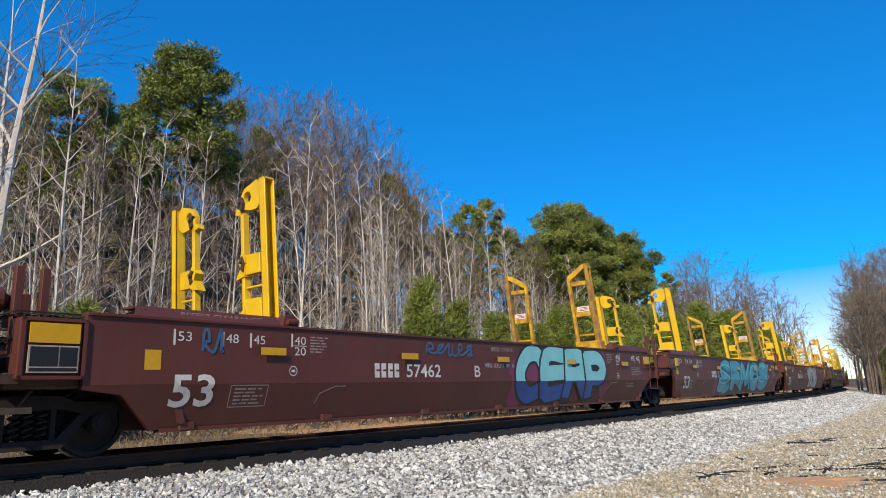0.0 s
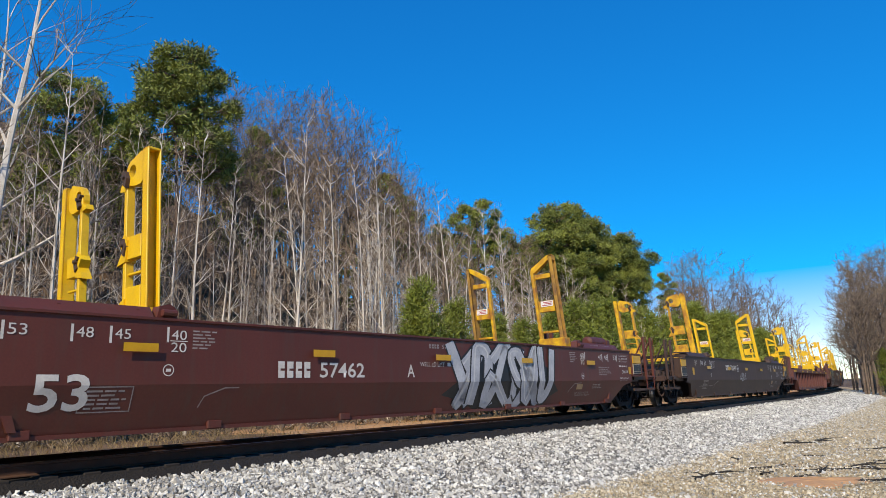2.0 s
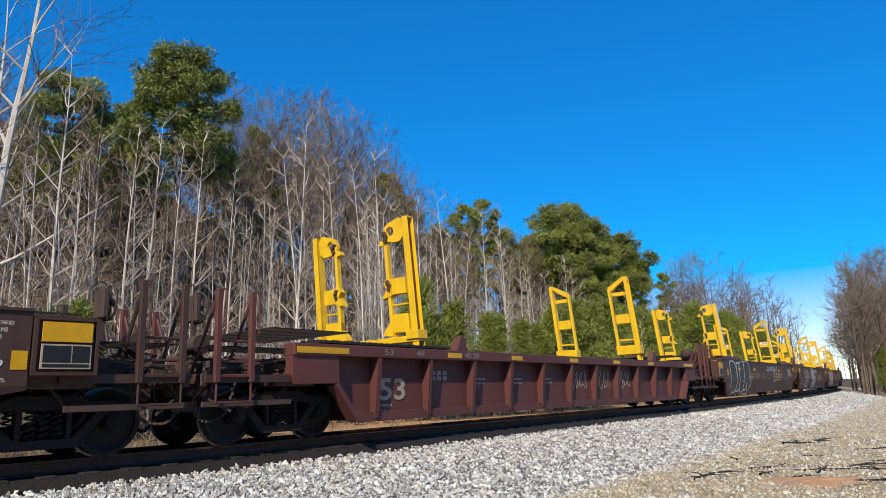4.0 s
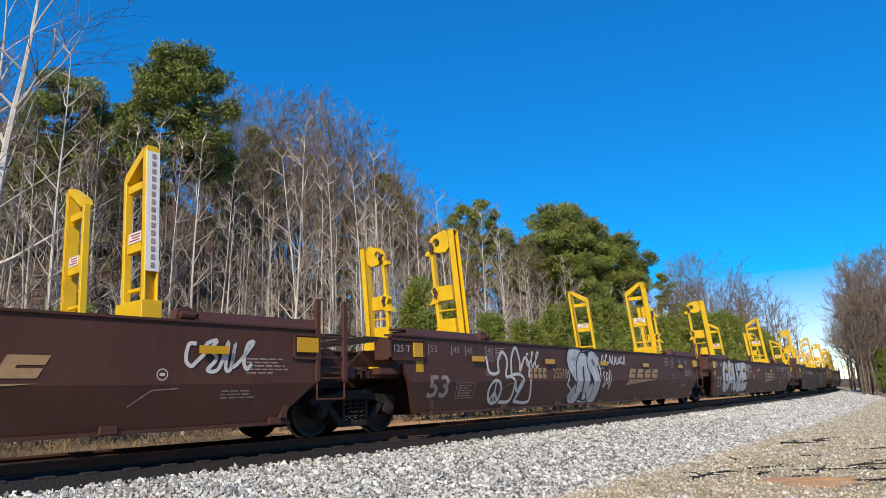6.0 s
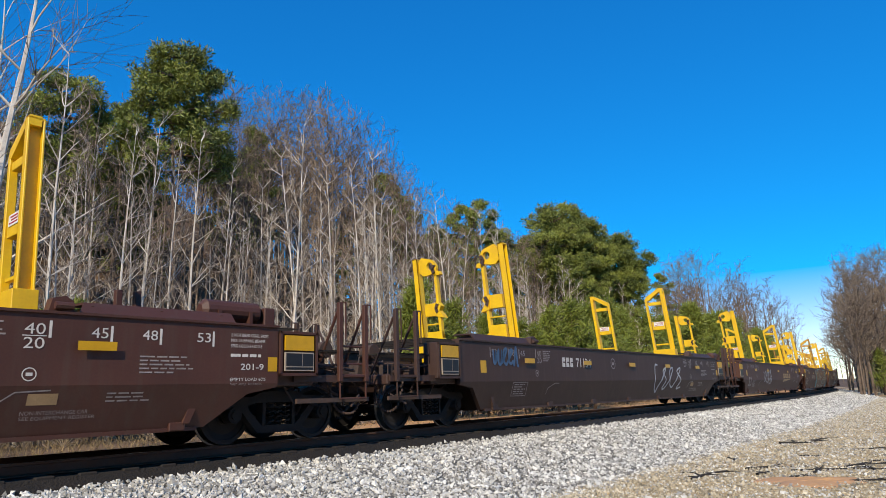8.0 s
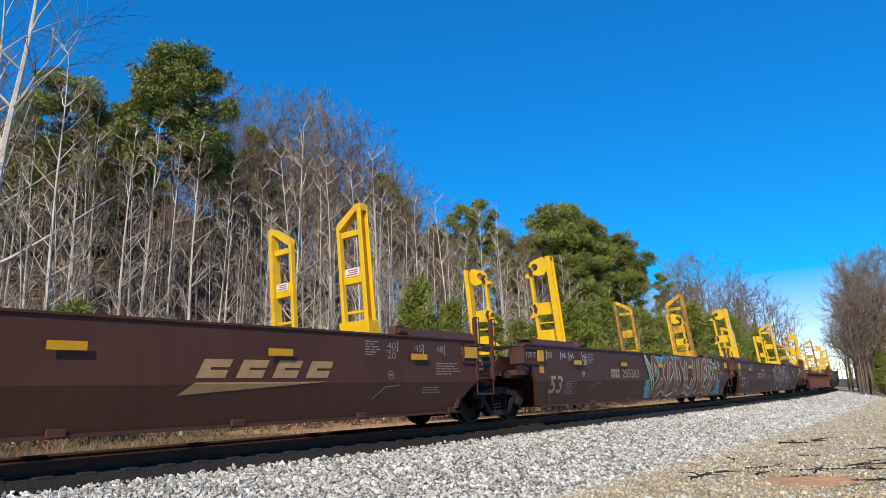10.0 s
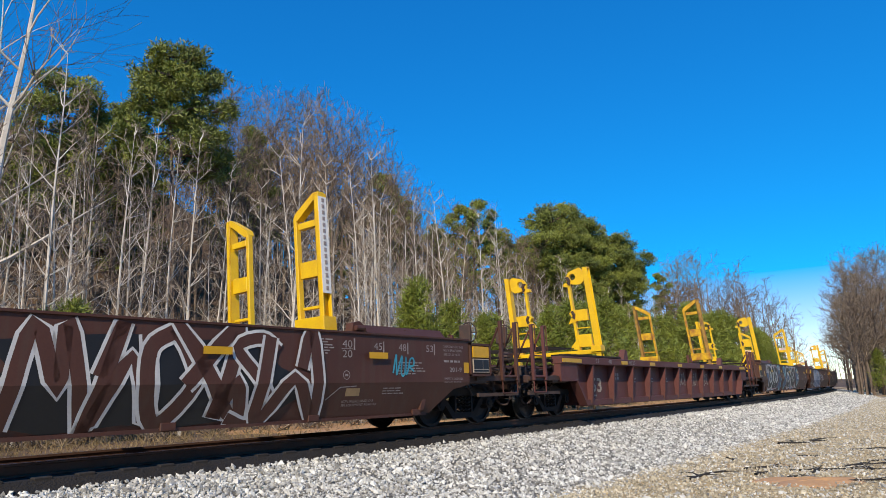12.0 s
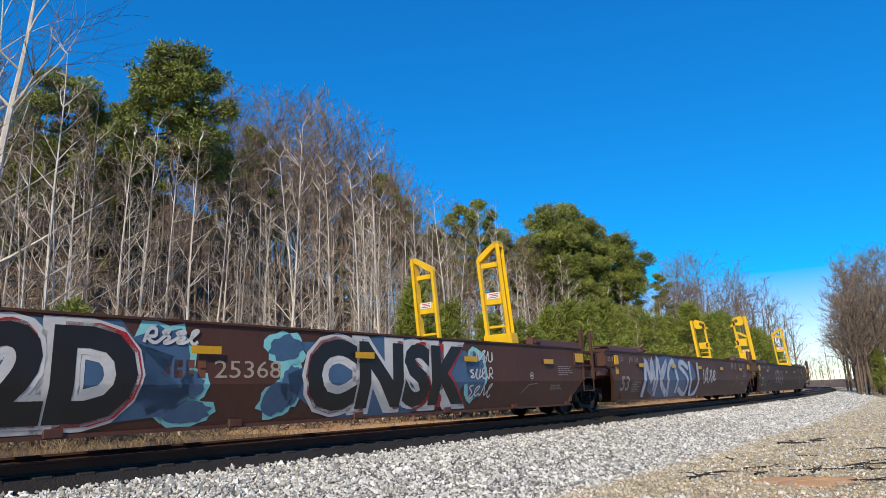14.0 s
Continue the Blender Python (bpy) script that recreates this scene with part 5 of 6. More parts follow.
def build_train():
    # first set of three, maroon
    u = add(well_car(0, "end", "joint", "maroon", gear="tankL"), -7.65, "maroon container well car with blue block graffiti")
    common_marks(u, "end", guide=GUIDE)
    mark_number(u, 4, "57462", "B", "white")
    writing(u, "REEFER CLEARANCE", 1.75, 3.2, 1.945, 2.015, "dimwhite", 1, 0, 0.25).location.y = 0.08
    frames(u, ladder_x=16.5)
    splash(u, [(10.7, 0.7, 0.35, 0.5), (15.3, 1.5, 0.4, 0.3), (12.9, 1.3, 2.4, 0.45), (15.4, 0.75, 0.25, 0.3)], "magenta", 1)
    piece(u, "CERP", 10.75, 15.4, 0.40, 1.84, "palecyan", "blackpaint", 0.40, 0.075, None, "blue", 2, 5, "blue and turquoise graffiti piece with a black outline")
    scrawl(u, 7.2, 8.9, 1.5, 1.8, "steelblue", 8, 0.05, 5)
    scrawl(u, 2.05, 2.5, 1.4, 1.8, "steelblue", 9, 0.05, 2)
    u = add(well_car(0, "joint", "joint", "maroon"), 12.6, "maroon container well car with turquoise graffiti")
    common_marks(u, "joint", big_x=2.03, guide=GUIDE)
    mark_number(u, 4, "57462", "C", "white")
    splash(u, [(8.2, 1.7, 0.5, 0.15), (6.3, 0.7, 0.3, 0.35), (11.5, 1.72, 2.6, 0.16), (15.6, 1.2, 0.5, 0.7), (14.9, 1.75, 1.0, 0.12), (12.7, 0.9, 0.25, 0.3), (7.6, 1.2, 0.4, 0.2)], "magenta", 2)
    piece(u, "SRMOS", 7.0, 15.9, 0.38, 1.84, "cyan", "blackpaint", 0.62, 0.10, "palecyan", None, 2, 15, "large turquoise graffiti piece with a dark outline")
    frames(u, ladder_x=16.5)
    u = add(well_car(0, "joint", "end", "maroon", gear="tankR"), 32.95, "maroon container well car with silver graffiti")
    common_marks(u, "joint", big_x=2.03, guide=GUIDE, right="end")
    mark_number(u, 4, "57462", "A", "white")
    writing(u, "REEFER CLEARANCE", 17.1, 18.7, 1.945, 2.015, "dimwhite", 1, 0, 0.25).location.y = 0.08
    frames(u, ladder_x=16.5)
    splash(u, [(12.6, 0.95, 2.3, 0.66)], "blackpaint", 3)
    wild(u, 10.5, 14.7, 0.40, 1.75, ["any", "arch", "any", "ess", "any", "bowl"], "greypaint", "blackpaint", "whitepaint", 0.28, 17, 2, label="silver graffiti piece with a black outline")
    # single dark car
    u = add(well_car(0, "end", "end", "dark", gear="wheelR"), 57.7, "dark brown single container well car")
    common_marks(u, "end", big="", right="end")
    initials(u, 6.3, 7.0, 1.38, 1.62, "white", 3)
    writing(u, "72649", 7.15, 8.2, 1.38, 1.62, "white", bold=0.012)
    ring(u, 8.5, 1.48, 0.17)
    scrawl(u, 8.7, 10.0, 0.9, 1.3, "greypaint", 21, 0.03, 4)
    frames(u, "beam", "oldyellow", "yellow")
    lines(u, 2.2, 0.72, [2.0], "dimwhite", 0.02)
    # ribbed car
    u = add(rib_car(0), 81.6, "oxide red ribbed container well car")
    frames(u, "beam", "yellow", "yellow", False)
    # second set of three
    u = add(well_car(0, "end", "joint", "brown", gear="tankL"), 105.4, "brown container well car with black block graffiti")
    common_marks(u, "end", numbers=False, big="")
    splash(u, [(2.2, 1.35, 0.55, 0.5), (1.9, 0.7, 0.4, 0.35), (3.6, 1.1, 1.8, 0.72), (5.3, 1.45, 0.55, 0.35), (5.4, 0.8, 0.3, 0.4)], "deepred", 4, 1)
    piece(u, "BIER", 2.0, 5.45, 0.40, 1.84, "blackpaint", "whitepaint", 0.46, 0.08, None, None, 2, 4, "black block-letter graffiti piece with a white outline")
    initials(u, 5.70, 6.62, 1.05, 1.32, "gold", 4)
    writing(u, "255181", 6.95, 8.0, 1.05, 1.32, "gold")
    writing(u, "DESTROY", 5.6, 6.2, 0.86, 0.98, "whitepaint")
    writing(u, "THE", 5.7, 6.0, 0.72, 0.84, "whitepaint")
    writing(u, "COURT", 5.6, 6.1, 0.58, 0.70, "whitepaint")
    scrawl(u, 10.3, 13.2, 1.4, 1.72, "greypaint", 31, 0.05, 8)
    writing(u, "A", 8.9, 9.12, 1.06, 1.31, "white")
    emblem(u, 11.6, 14.6)
    scrawl(u, 16.3, 17.6, 1.1, 1.7, "whitepaint", 32, 0.06, 4)
    frames(u, rpaint="yellow", sign=True)
    u = add(well_car(0, "joint", "joint", "brown"), 125.6, "brown container well car with silver bubble graffiti")
    common_marks(u, "joint", white="dimwhite", big="dimwhite")
    writing(u, "255181", 6.9, 7.85, 1.03, 1.30, "gold")
    initials(u, 5.65, 6.6, 1.03, 1.30, "gold", 4)
    outline_tag(u, 4.15, 0.72, 0.82, "whitepaint")
    splash(u, [(8.75, 1.1, 1.12, 0.72)], "whitepaint", 34, 2)
    splash(u, [(8.75, 1.1, 1.05, 0.67)], "blackpaint", 34, 3)
    wild(u, 7.95, 9.65, 0.52, 1.72, ["ess", "arch", "ess"], "greypaint", "blackpaint", "whitepaint", 0.42, 35, 4, label="silver bubble-letter graffiti piece")
    scrawl(u, 9.9, 11.8, 1.45, 1.75, "whitepaint", 36, 0.05, 7)
    scrawl(u, 9.95, 10.6, 0.75, 1.3, "whitepaint", 37, 0.04, 3)
    scrawl(u, 5.5, 6.2, 1.3, 1.7, "whitepaint", 30, 0.05, 3)
    writing(u, "WELL LD LMT", 9.3, 10.1, 1.30, 1.38, "white", 7)
    emblem(u, 11.7, 14.6)
    frames(u, rpaint="yellow")
    u = add(well_car(0, "joint", "end", "brown", gear="tankR"), 145.7, "brown container well car with white block graffiti")
    common_marks(u, "joint", big="cream", right="end")
    piece(u, "GAUZE", 2.75, 7.1, 0.42, 1.80, "whitepaint", "blackpaint", 0.36, 0.06, None, None, 2, 9, "white block-letter graffiti piece with a thin dark outline")
    initials(u, 5.62, 6.5, 1.05, 1.30, "white", 4).location.y = -0.05
    writing(u, "255181", 6.7, 7.85, 1.05, 1.30, "cream", 14)
    writing(u, "WHAT", 8.05, 8.6, 1.5, 1.68, "whitepaint")
    writing(u, "NOW?", 8.1, 8.65, 1.27, 1.45, "whitepaint")
    scrawl(u, 7.1, 8.0, 1.3, 1.75, "whitepaint", 38, 0.05, 4)
    scrawl(u, 8.8, 10.2, 1.15, 1.6, "redpaint", 39, 0.03, 4)
    writing(u, "B", 8.9, 9.12, 1.03, 1.28, "white")
    writing(u, "WELL LD LMT", 9.3, 10.1, 1.36, 1.44, "white", 7)
    emblem(u, 11.6, 14.5)
    frames(u, rpaint="yellow")
    # second dark car
    u = add(well_car(0, "end", "end", "dark", gear=""), 169.9, "dark brown single container well car with a chalky tag")
    common_marks(u, "end", big="", white="dimwhite", right="end")
    initials(u, 5.2, 5.9, 1.34, 1.60, "white", 3)
    writing(u, "71134", 6.05, 7.0, 1.34, 1.60, "white", bold=0.012)
    ring(u, 8.6, 1.48, 0.17, "dimwhite")
    scrawl(u, 1.7, 2.9, 1.35, 1.75, "steelblue", 41, 0.07, 5)
    scrawl(u, 11.9, 15.0, 0.45, 1.65, "greypaint", 42, 0.06, 4)
    frames(u, "beam", "yellow", "yellow")
    # third set of three
    u = add(well_car(0, "end", "joint", "brown", gear="tankL"), 193.9, "brown container well car with pale scrawls")
    common_marks(u, "end", white="dimwhite", big="dimwhite")
    scrawl(u, 5.6, 8.0, 0.7, 1.6, "greypaint", 43, 0.05, 5)
    emblem(u, 11.6, 14.6)
    frames(u, rpaint="yellow")
    u = add(well_car(0, "joint", "joint", "brown"), 214.3, "brown container well car with copper and teal graffiti")
    common_marks(u, "joint", big="cream", big_x=1.78)
    initials(u, 5.72, 6.4, 1.05, 1.32, "cream", 4)
    writing(u, "255383", 6.6, 8.0, 1.05, 1.32, "cream")
    bricks = []
    rng = random.Random(6)
    for k, z in enumerate((0.40, 0.68, 0.96, 1.24, 1.52)):
        a = 8.6 + (0.1, 0.0, 0.35, 0.3, 1.0)[k]
        for j in range(3):
            bricks.append((a + j * 0.75, a + j * 0.75 + 0.7, z, z + 0.25))
        b = 16.0 + (1.1, 1.0, 0.7, 0.5, 0.2)[k]
        for j in range(2):
            bricks.append((b + j * 0.55 - 0.6, b + j * 0.55 - 0.1, z, z + 0.25))
    for j in range(10):
        bricks.append((10.5 + j * 0.62, 11.05 + j * 0.62, 1.62, 1.84))
    patches(u, [(a - 0.03, b + 0.03, c - 0.03, d + 0.03) for a, b, c, d in bricks], "palecyan", "graffiti_bricks", 2)
    patches(u, bricks, "cyan", "graffiti_bricks", 3, label="sprayed teal wall of blocks")
    splash(u, [(11.6, 1.05, 2.2, 0.78), (14.2, 1.1, 2.6, 0.85), (10.0, 0.75, 0.9, 0.45), (16.4, 0.85, 0.8, 0.45)], "copper", 44, 4)
    wild(u, 9.2, 17.6, 0.38, 1.80, ["any"] * 5, "mint", "blackpaint", None, 0.07, 45, 5, label="copper and pale mint wildstyle graffiti")
    wild(u, 9.6, 17.2, 0.45, 1.75, ["any", "arch", "any", "bowl", "any", "ess", "any"], "copper", "mint", None, 0.22, 49, 9, label="copper strokes with pale mint edges")
    frames(u, rpaint="oldyellow", plate_on=False)
    u = add(well_car(0, "joint", "end", "brown", gear="wheelR"), 234.25, "brown container well car with white outlined graffiti")
    common_marks(u, "joint", white="dimwhite", big="cream", right="end")
    initials(u, 5.6, 6.3, 1.05, 1.32, "cream", 4)
    writing(u, "255383", 6.5, 7.75, 1.05, 1.32, "cream")
    writing(u, "A", 8.6, 8.82, 1.06, 1.31, "white")
    writing(u, "WELL LD LMT", 9.0, 9.8, 1.46, 1.54, "white")
    splash(u, [(12.4, 1.0, 2.4, 0.68)], "blackpaint", 46, 2)
    wild(u, 9.9, 15.3, 0.40, 1.80, ["any", "zed", "any", "ring", "any", "ess", "any"], "brown", "whitepaint", None, 0.20, 47, 3, label="white outlined graffiti piece")
    scrawl(u, 17.2, 17.9, 1.1, 1.5, "cyan", 48, 0.04, 3)
    frames(u, rpaint="yellow", plate_on=False, sign=True)
    u = add(rib_car(0), 258.4, "oxide red ribbed container well car")
    frames(u, "beam", "yellow", "oldyellow", False)
    # last set
    u = add(well_car(0, "end", "joint", "brown", gear=""), 282.0, "brown container well car with black and white block graffiti")
    common_marks(u, "end", numbers=False, big="copper")
    splash(u, [(6.0, 1.2, 0.58, 0.68), (8.2, 1.55, 0.42, 0.29), (8.1, 0.7, 0.38, 0.32), (13.6, 1.1, 0.42, 0.57), (6.5, 0.55, 0.47, 0.2), (6.5, 0.95, 0.28, 0.25), (8.35, 0.95, 0.3, 0.4)], "palecyan", 51, 1)
    splash(u, [(6.5, 0.95, 0.2, 0.18), (8.35, 0.95, 0.22, 0.32)], "steelblue", 57, 2)
    splash(u, [(4.2, 1.1, 2.1, 0.78), (6.0, 1.2, 0.5, 0.6), (8.2, 1.55, 0.35, 0.22), (8.1, 0.7, 0.3, 0.25), (10.9, 1.1, 2.7, 0.76), (13.6, 1.1, 0.35, 0.5), (6.5, 0.55, 0.4, 0.15)], "steelblue", 51, 2)
    bold_word(u, "D2D", 2.5, 5.7, 0.42, 1.80, "blackpaint", "whitepaint", "whitepaint", "redpaint", 3)
    bold_word(u, "CNSK", 8.6, 13.3, 0.42, 1.80, "blackpaint", "whitepaint", "whitepaint", "redpaint", 3)
    initials(u, 6.0, 6.75, 1.05, 1.32, "copper", 4)
    writing(u, "25368", 6.85, 8.1, 1.05, 1.32, "cream")
    for k in range(3):
        scrawl(u, 1.75, 2.5, 1.35 + 0.16 * k, 1.5 + 0.16 * k, "whitepaint", 52 + k, 0.035, 4, 5)
        scrawl(u, 13.3, 14.3, 0.6 + 0.4 * k, 0.9 + 0.4 * k, "whitepaint", 56 + k, 0.035, 4, 5)
    scrawl(u, 5.7, 6.6, 1.5, 1.8, "whitepaint", 59, 0.05, 4, 6)
    frames(u, rpaint="yellow", hook_x=3.62)
    u = add(well_car(0, "joint", "joint", "brown"), 301.9, "brown container well car with blue and silver graffiti")
    common_marks(u, "joint", white="dimwhite", big="dimwhite")
    splash(u, [(6.5, 1.1, 3.0, 0.75)], "steelblue", 61, 2)
    wild(u, 3.6, 9.9, 0.42, 1.75, ["zed", "fork", "arch", "ess", "bowl"], "greypaint", "blue", None, 0.2, 62, 3, label="silver and blue graffiti piece")
    scrawl(u, 10.5, 12.5, 0.8, 1.5, "greypaint", 63, 0.08, 4)
    u = add(well_car(0, "joint", "end", "dark", gear=""), 322.0, "dark brown container well car at the train's end")
    common_marks(u, "joint", white="dimwhite", big="dimwhite", right="end")
    scrawl(u, 6.0, 9.0, 0.7, 1.5, "dimwhite", 64, 0.07, 4)
    uprights(u, 3.68, "hook", "yellow")
    uprights(u, 16.45, "ladder", "yellow")


build_train()


# ---------------------------------------------------------------- trees
def prism_mesh(name, segs, mat, sides=3):
    """Tapered limbs: rows of (x0,y0,z0,x1,y1,z1,r0,r1)."""
    a = np.array(segs, float)
    p0, p1, r0, r1 = a[:, 0:3], a[:, 3:6], a[:, 6], a[:, 7]
    d = p1 - p0
    d /= np.linalg.norm(d, axis=1, keepdims=True) + 1e-9
    ref = np.where(np.abs(d[:, 2:3]) > 0.9, np.array([[1.0, 0, 0]]), np.array([[0, 0, 1.0]]))
    u = np.cross(d, ref)
    u /= np.linalg.norm(u, axis=1, keepdims=True)
    w = np.cross(d, u)
    vs = []
    for p, r in ((p0, r0), (p1, r1)):
        for k in range(sides):
            t = 2 * math.pi * k / sides
            vs.append(p + (u * math.cos(t) + w * math.sin(t)) * r[:, None])
    v = np.stack(vs, 1)
    f = [(k, (k + 1) % sides, sides + (k + 1) % sides, sides + k) for k in range(sides)]
    f = (np.array(f)[None] + (2 * sides) * np.arange(len(a))[:, None, None]).reshape(-1, 4)
    return raw_mesh(name, v.reshape(-1, 3), f, mat)


def limb(rng, segs, p, d, length, r, n, curl, lift):
    """A crooked limb of n pieces; returns the places and ways along it."""
    out = []
    step = length / n
    p, d = np.array(p, float), np.array(d, float)
    for i in range(n):
        d = d + rng.normal(0, curl, 3) + np.array([0, 0, lift])
        d /= np.linalg.norm(d)
        q = p + d * step
        ra, rb = r * (1 - i / n) + 0.0055, r * (1 - (i + 1) / n) + 0.0055
        segs.append((*p, *q, ra, rb))
        out.append((q, d.copy(), rb))
        p = q
    return out


def side_way(rng, d, angle):
    v = rng.normal(size=3)
    v -= d * (v @ d)
    v /= np.linalg.norm(v)
    w = d * math.cos(angle) + v * math.sin(angle)
    return w / np.linalg.norm(w)


def bare_tree(seed, height, radius, limbs, bark, twig, low=0.3, spread=0.30, wobble=0.03, twigs=3, subs=2, thick=0.5, fat=1.0):
    rng = np.random.default_rng(seed)
    wood, fine = [], []
    trunk = limb(rng, wood, (0, 0, -0.4), (0, 0, 1), height, radius, 14, wobble, 0.02)
    for i in range(limbs):
        h = low + (1 - low) * (i + rng.random()) / limbs
        q, d, r = trunk[min(13, int(h * 14))]
        way = side_way(rng, np.array([0, 0, 1.0]), radians(rng.uniform(30, 62)))
        L = height * spread * (1.15 - 0.75 * h) * rng.uniform(0.7, 1.25)
        ps = limb(rng, wood, q, way, L, max(0.009, r * thick), 5, 0.09, 0.05)
        for k, (q2, d2, r2) in enumerate(ps[1:]):
            for _ in range(subs):
                w2 = side_way(rng, d2, radians(rng.uniform(25, 55)))
                p3 = limb(rng, fine, q2, w2, L * rng.uniform(0.25, 0.5), max(0.005, r2 * 0.5), 3, 0.1, 0.05)
                for _ in range(twigs):
                    q4, d4, _r = p3[rng.integers(0, 3)]
                    limb(rng, fine, q4, side_way(rng, d4, radians(rng.uniform(20, 50))), L * rng.uniform(0.15, 0.32), 0.003, 2, 0.1, 0.04)
    fine = [(*q[:6], q[6] * fat, q[7] * fat) for q in fine]
    root = new("bare_tree")
    link("trunk", prism_mesh("trunk", wood, M[bark], 5), root)
    link("crown", prism_mesh("crown", fine, M[twig], 3), root, (), "fine bare winter twigs")
    return root


def needle_cloud(rng, centres, radius, per, length, width, flat=0.7):
    """Many small needle tufts round the centres."""
    n = len(centres) * per
    c = np.repeat(np.array(centres), per, 0)
    r = np.repeat(np.array(radius), per)[:, None]
    o = rng.normal(size=(n, 3))
    o /= np.linalg.norm(o, axis=1, keepdims=True)
    o *= np.cbrt(rng.random((n, 1))) * np.array([1, 1, flat])
    p = c + o * r
    d = o + rng.normal(0, 0.5, (n, 3)) + np.array([0, 0, 0.35])
    d /= np.linalg.norm(d, axis=1, keepdims=True)
    w = np.cross(d, rng.normal(size=(n, 3)))
    w /= np.linalg.norm(w, axis=1, keepdims=True)
    L = length * rng.uniform(0.6, 1.3, (n, 1))
    v = np.stack([p - w * width, p + w * width, p + d * L + w * width * 0.4, p + d * L - w * width * 0.4], 1)
    f = np.arange(4 * n).reshape(n, 4)
    return v.reshape(-1, 3), f


def pine_tree(seed, crown_r, crown_h, lobes, dome=0.55, per=70):
    """A pine 18 m high to its top: a bare trunk, crooked limbs, and a crown of flat, rounded needle lobes with gaps."""
    rng = np.random.default_rng(seed)
    wood, cs, rs = [], [], []
    trunk = limb(rng, wood, (0, 0, -7.0), (0, 0, 1), 24.2, 0.27, 22, 0.012, 0.01)
    for i in range(lobes):
        u = (i + 0.5) / lobes
        z = 18 - crown_h * (1 - u) - 0.45
        # full in the middle, domed above, narrowing below
        reach = crown_r * math.sqrt(max(0.05, 1 - (abs(u - 0.42) / (0.62 if u > 0.42 else dome)) ** 2))
        a = 2.4 * i + rng.normal(0, 0.35)
        r = reach * rng.uniform(0.35, 0.85)
        c = np.array([r * math.cos(a), r * math.sin(a), z])
        size = min(crown_r * rng.uniform(0.25, 0.40), max(0.65, reach * 0.5))
        k = int(np.clip((z - 0.9 + 7.0) / 24.2 * 22, 0, 21))
        q = trunk[k][0]
        way = (c - q) / np.linalg.norm(c - q)
        limb(rng, wood, q, way, float(np.linalg.norm(c - q)) * 1.05, 0.085, 5, 0.09, 0.02)
        n = int(13 * (size / 1.1) ** 2) + 8
        for j in range(n):
            o = rng.normal(size=3)
            o /= np.linalg.norm(o)
            o *= np.array([1, 1, 0.5]) * rng.uniform(0.62, 1.0)
            cs.append(c + o * size)
            rs.append(rng.uniform(0.30, 0.5))
        for j in range(4):
            o = np.array([math.cos(a + rng.normal(0, 0.7)), math.sin(a + rng.normal(0, 0.7)), rng.normal(0, 0.25)])
            limb(rng, wood, c - way * size * 0.3, o / np.linalg.norm(o), size, 0.03, 3, 0.1, 0.05)
    v, f = needle_cloud(rng, cs, rs, per, 0.20, 0.034, 0.75)
    root = new("pine_tree")
    link("trunk", prism_mesh("trunk", wood, M["bark"], 6), root)
    link("crown", raw_mesh("crown", v, f, M["needle"]), root, (), "dark green needle clumps with gaps")
    return root


def young_pine(seed, height, r, per=60):
    rng = np.random.default_rng(seed)
    wood, cs, rs = [], [], []
    trunk = limb(rng, wood, (0, 0, -0.3), (0, 0, 1), height, 0.06, 10, 0.02, 0.02)
    for i in range(44):
        h = 0.06 + 0.92 * (i + rng.random()) / 44
        q = np.array([0, 0, h * height])
        way = side_way(rng, np.array([0, 0, 1.0]), radians(62 - 25 * h))
        ps = limb(rng, wood, q, way, r * (1.12 - h) * rng.uniform(0.7, 1.15) + 0.1, 0.02, 3, 0.08, 0.12)
        for q2, d2, _r in ps[1:]:
            cs.append(q2)
            rs.append(0.34 * rng.uniform(0.7, 1.3))
    v, f = needle_cloud(rng, cs, rs, per, 0.22, 0.019, 0.9)
    root = new("young_pine")
    link("trunk", prism_mesh("trunk", wood, M["bark"], 4), root)
    link("crown", raw_mesh("crown", v, f, M["young"]), root, (), "bright green tufted needles")
    return root


def spot(az, dist):
    a = radians(az)
    return dist * math.sin(a), dist * math.cos(a)


def stand(ob, x, y, scale=1.0, turn=0.0, lean=(0, 0), label="", category="", group=""):
    z = ground_height(x, y)
    ob.matrix_world = Matrix.LocRotScale((x, y, z - 0.05), Euler((lean[0], lean[1], turn)), (scale,) * 3)
    return tagged(ob, label, category, group)


def grove(kinds, spots, label, category, group, rng):
    """Stand the built trees on the spots (x, y, height): the first uses are the originals, the rest copies."""
    used = {}
    for x, y, h in spots:
        k = int(rng.integers(0, len(kinds)))
        root, h0 = kinds[k]
        ob = root if k not in used else copy_thing(root, Matrix())
        used[k] = True
        stand(ob, x, y, h / h0, rng.uniform(0, 6.28), (rng.normal(0, 0.025), rng.normal(0, 0.025)), label, category, group)
    for k, (root, _h) in enumerate(kinds):
        if k not in used:
            for o in (*root.children_recursive, root):
                bpy.data.objects.remove(o)


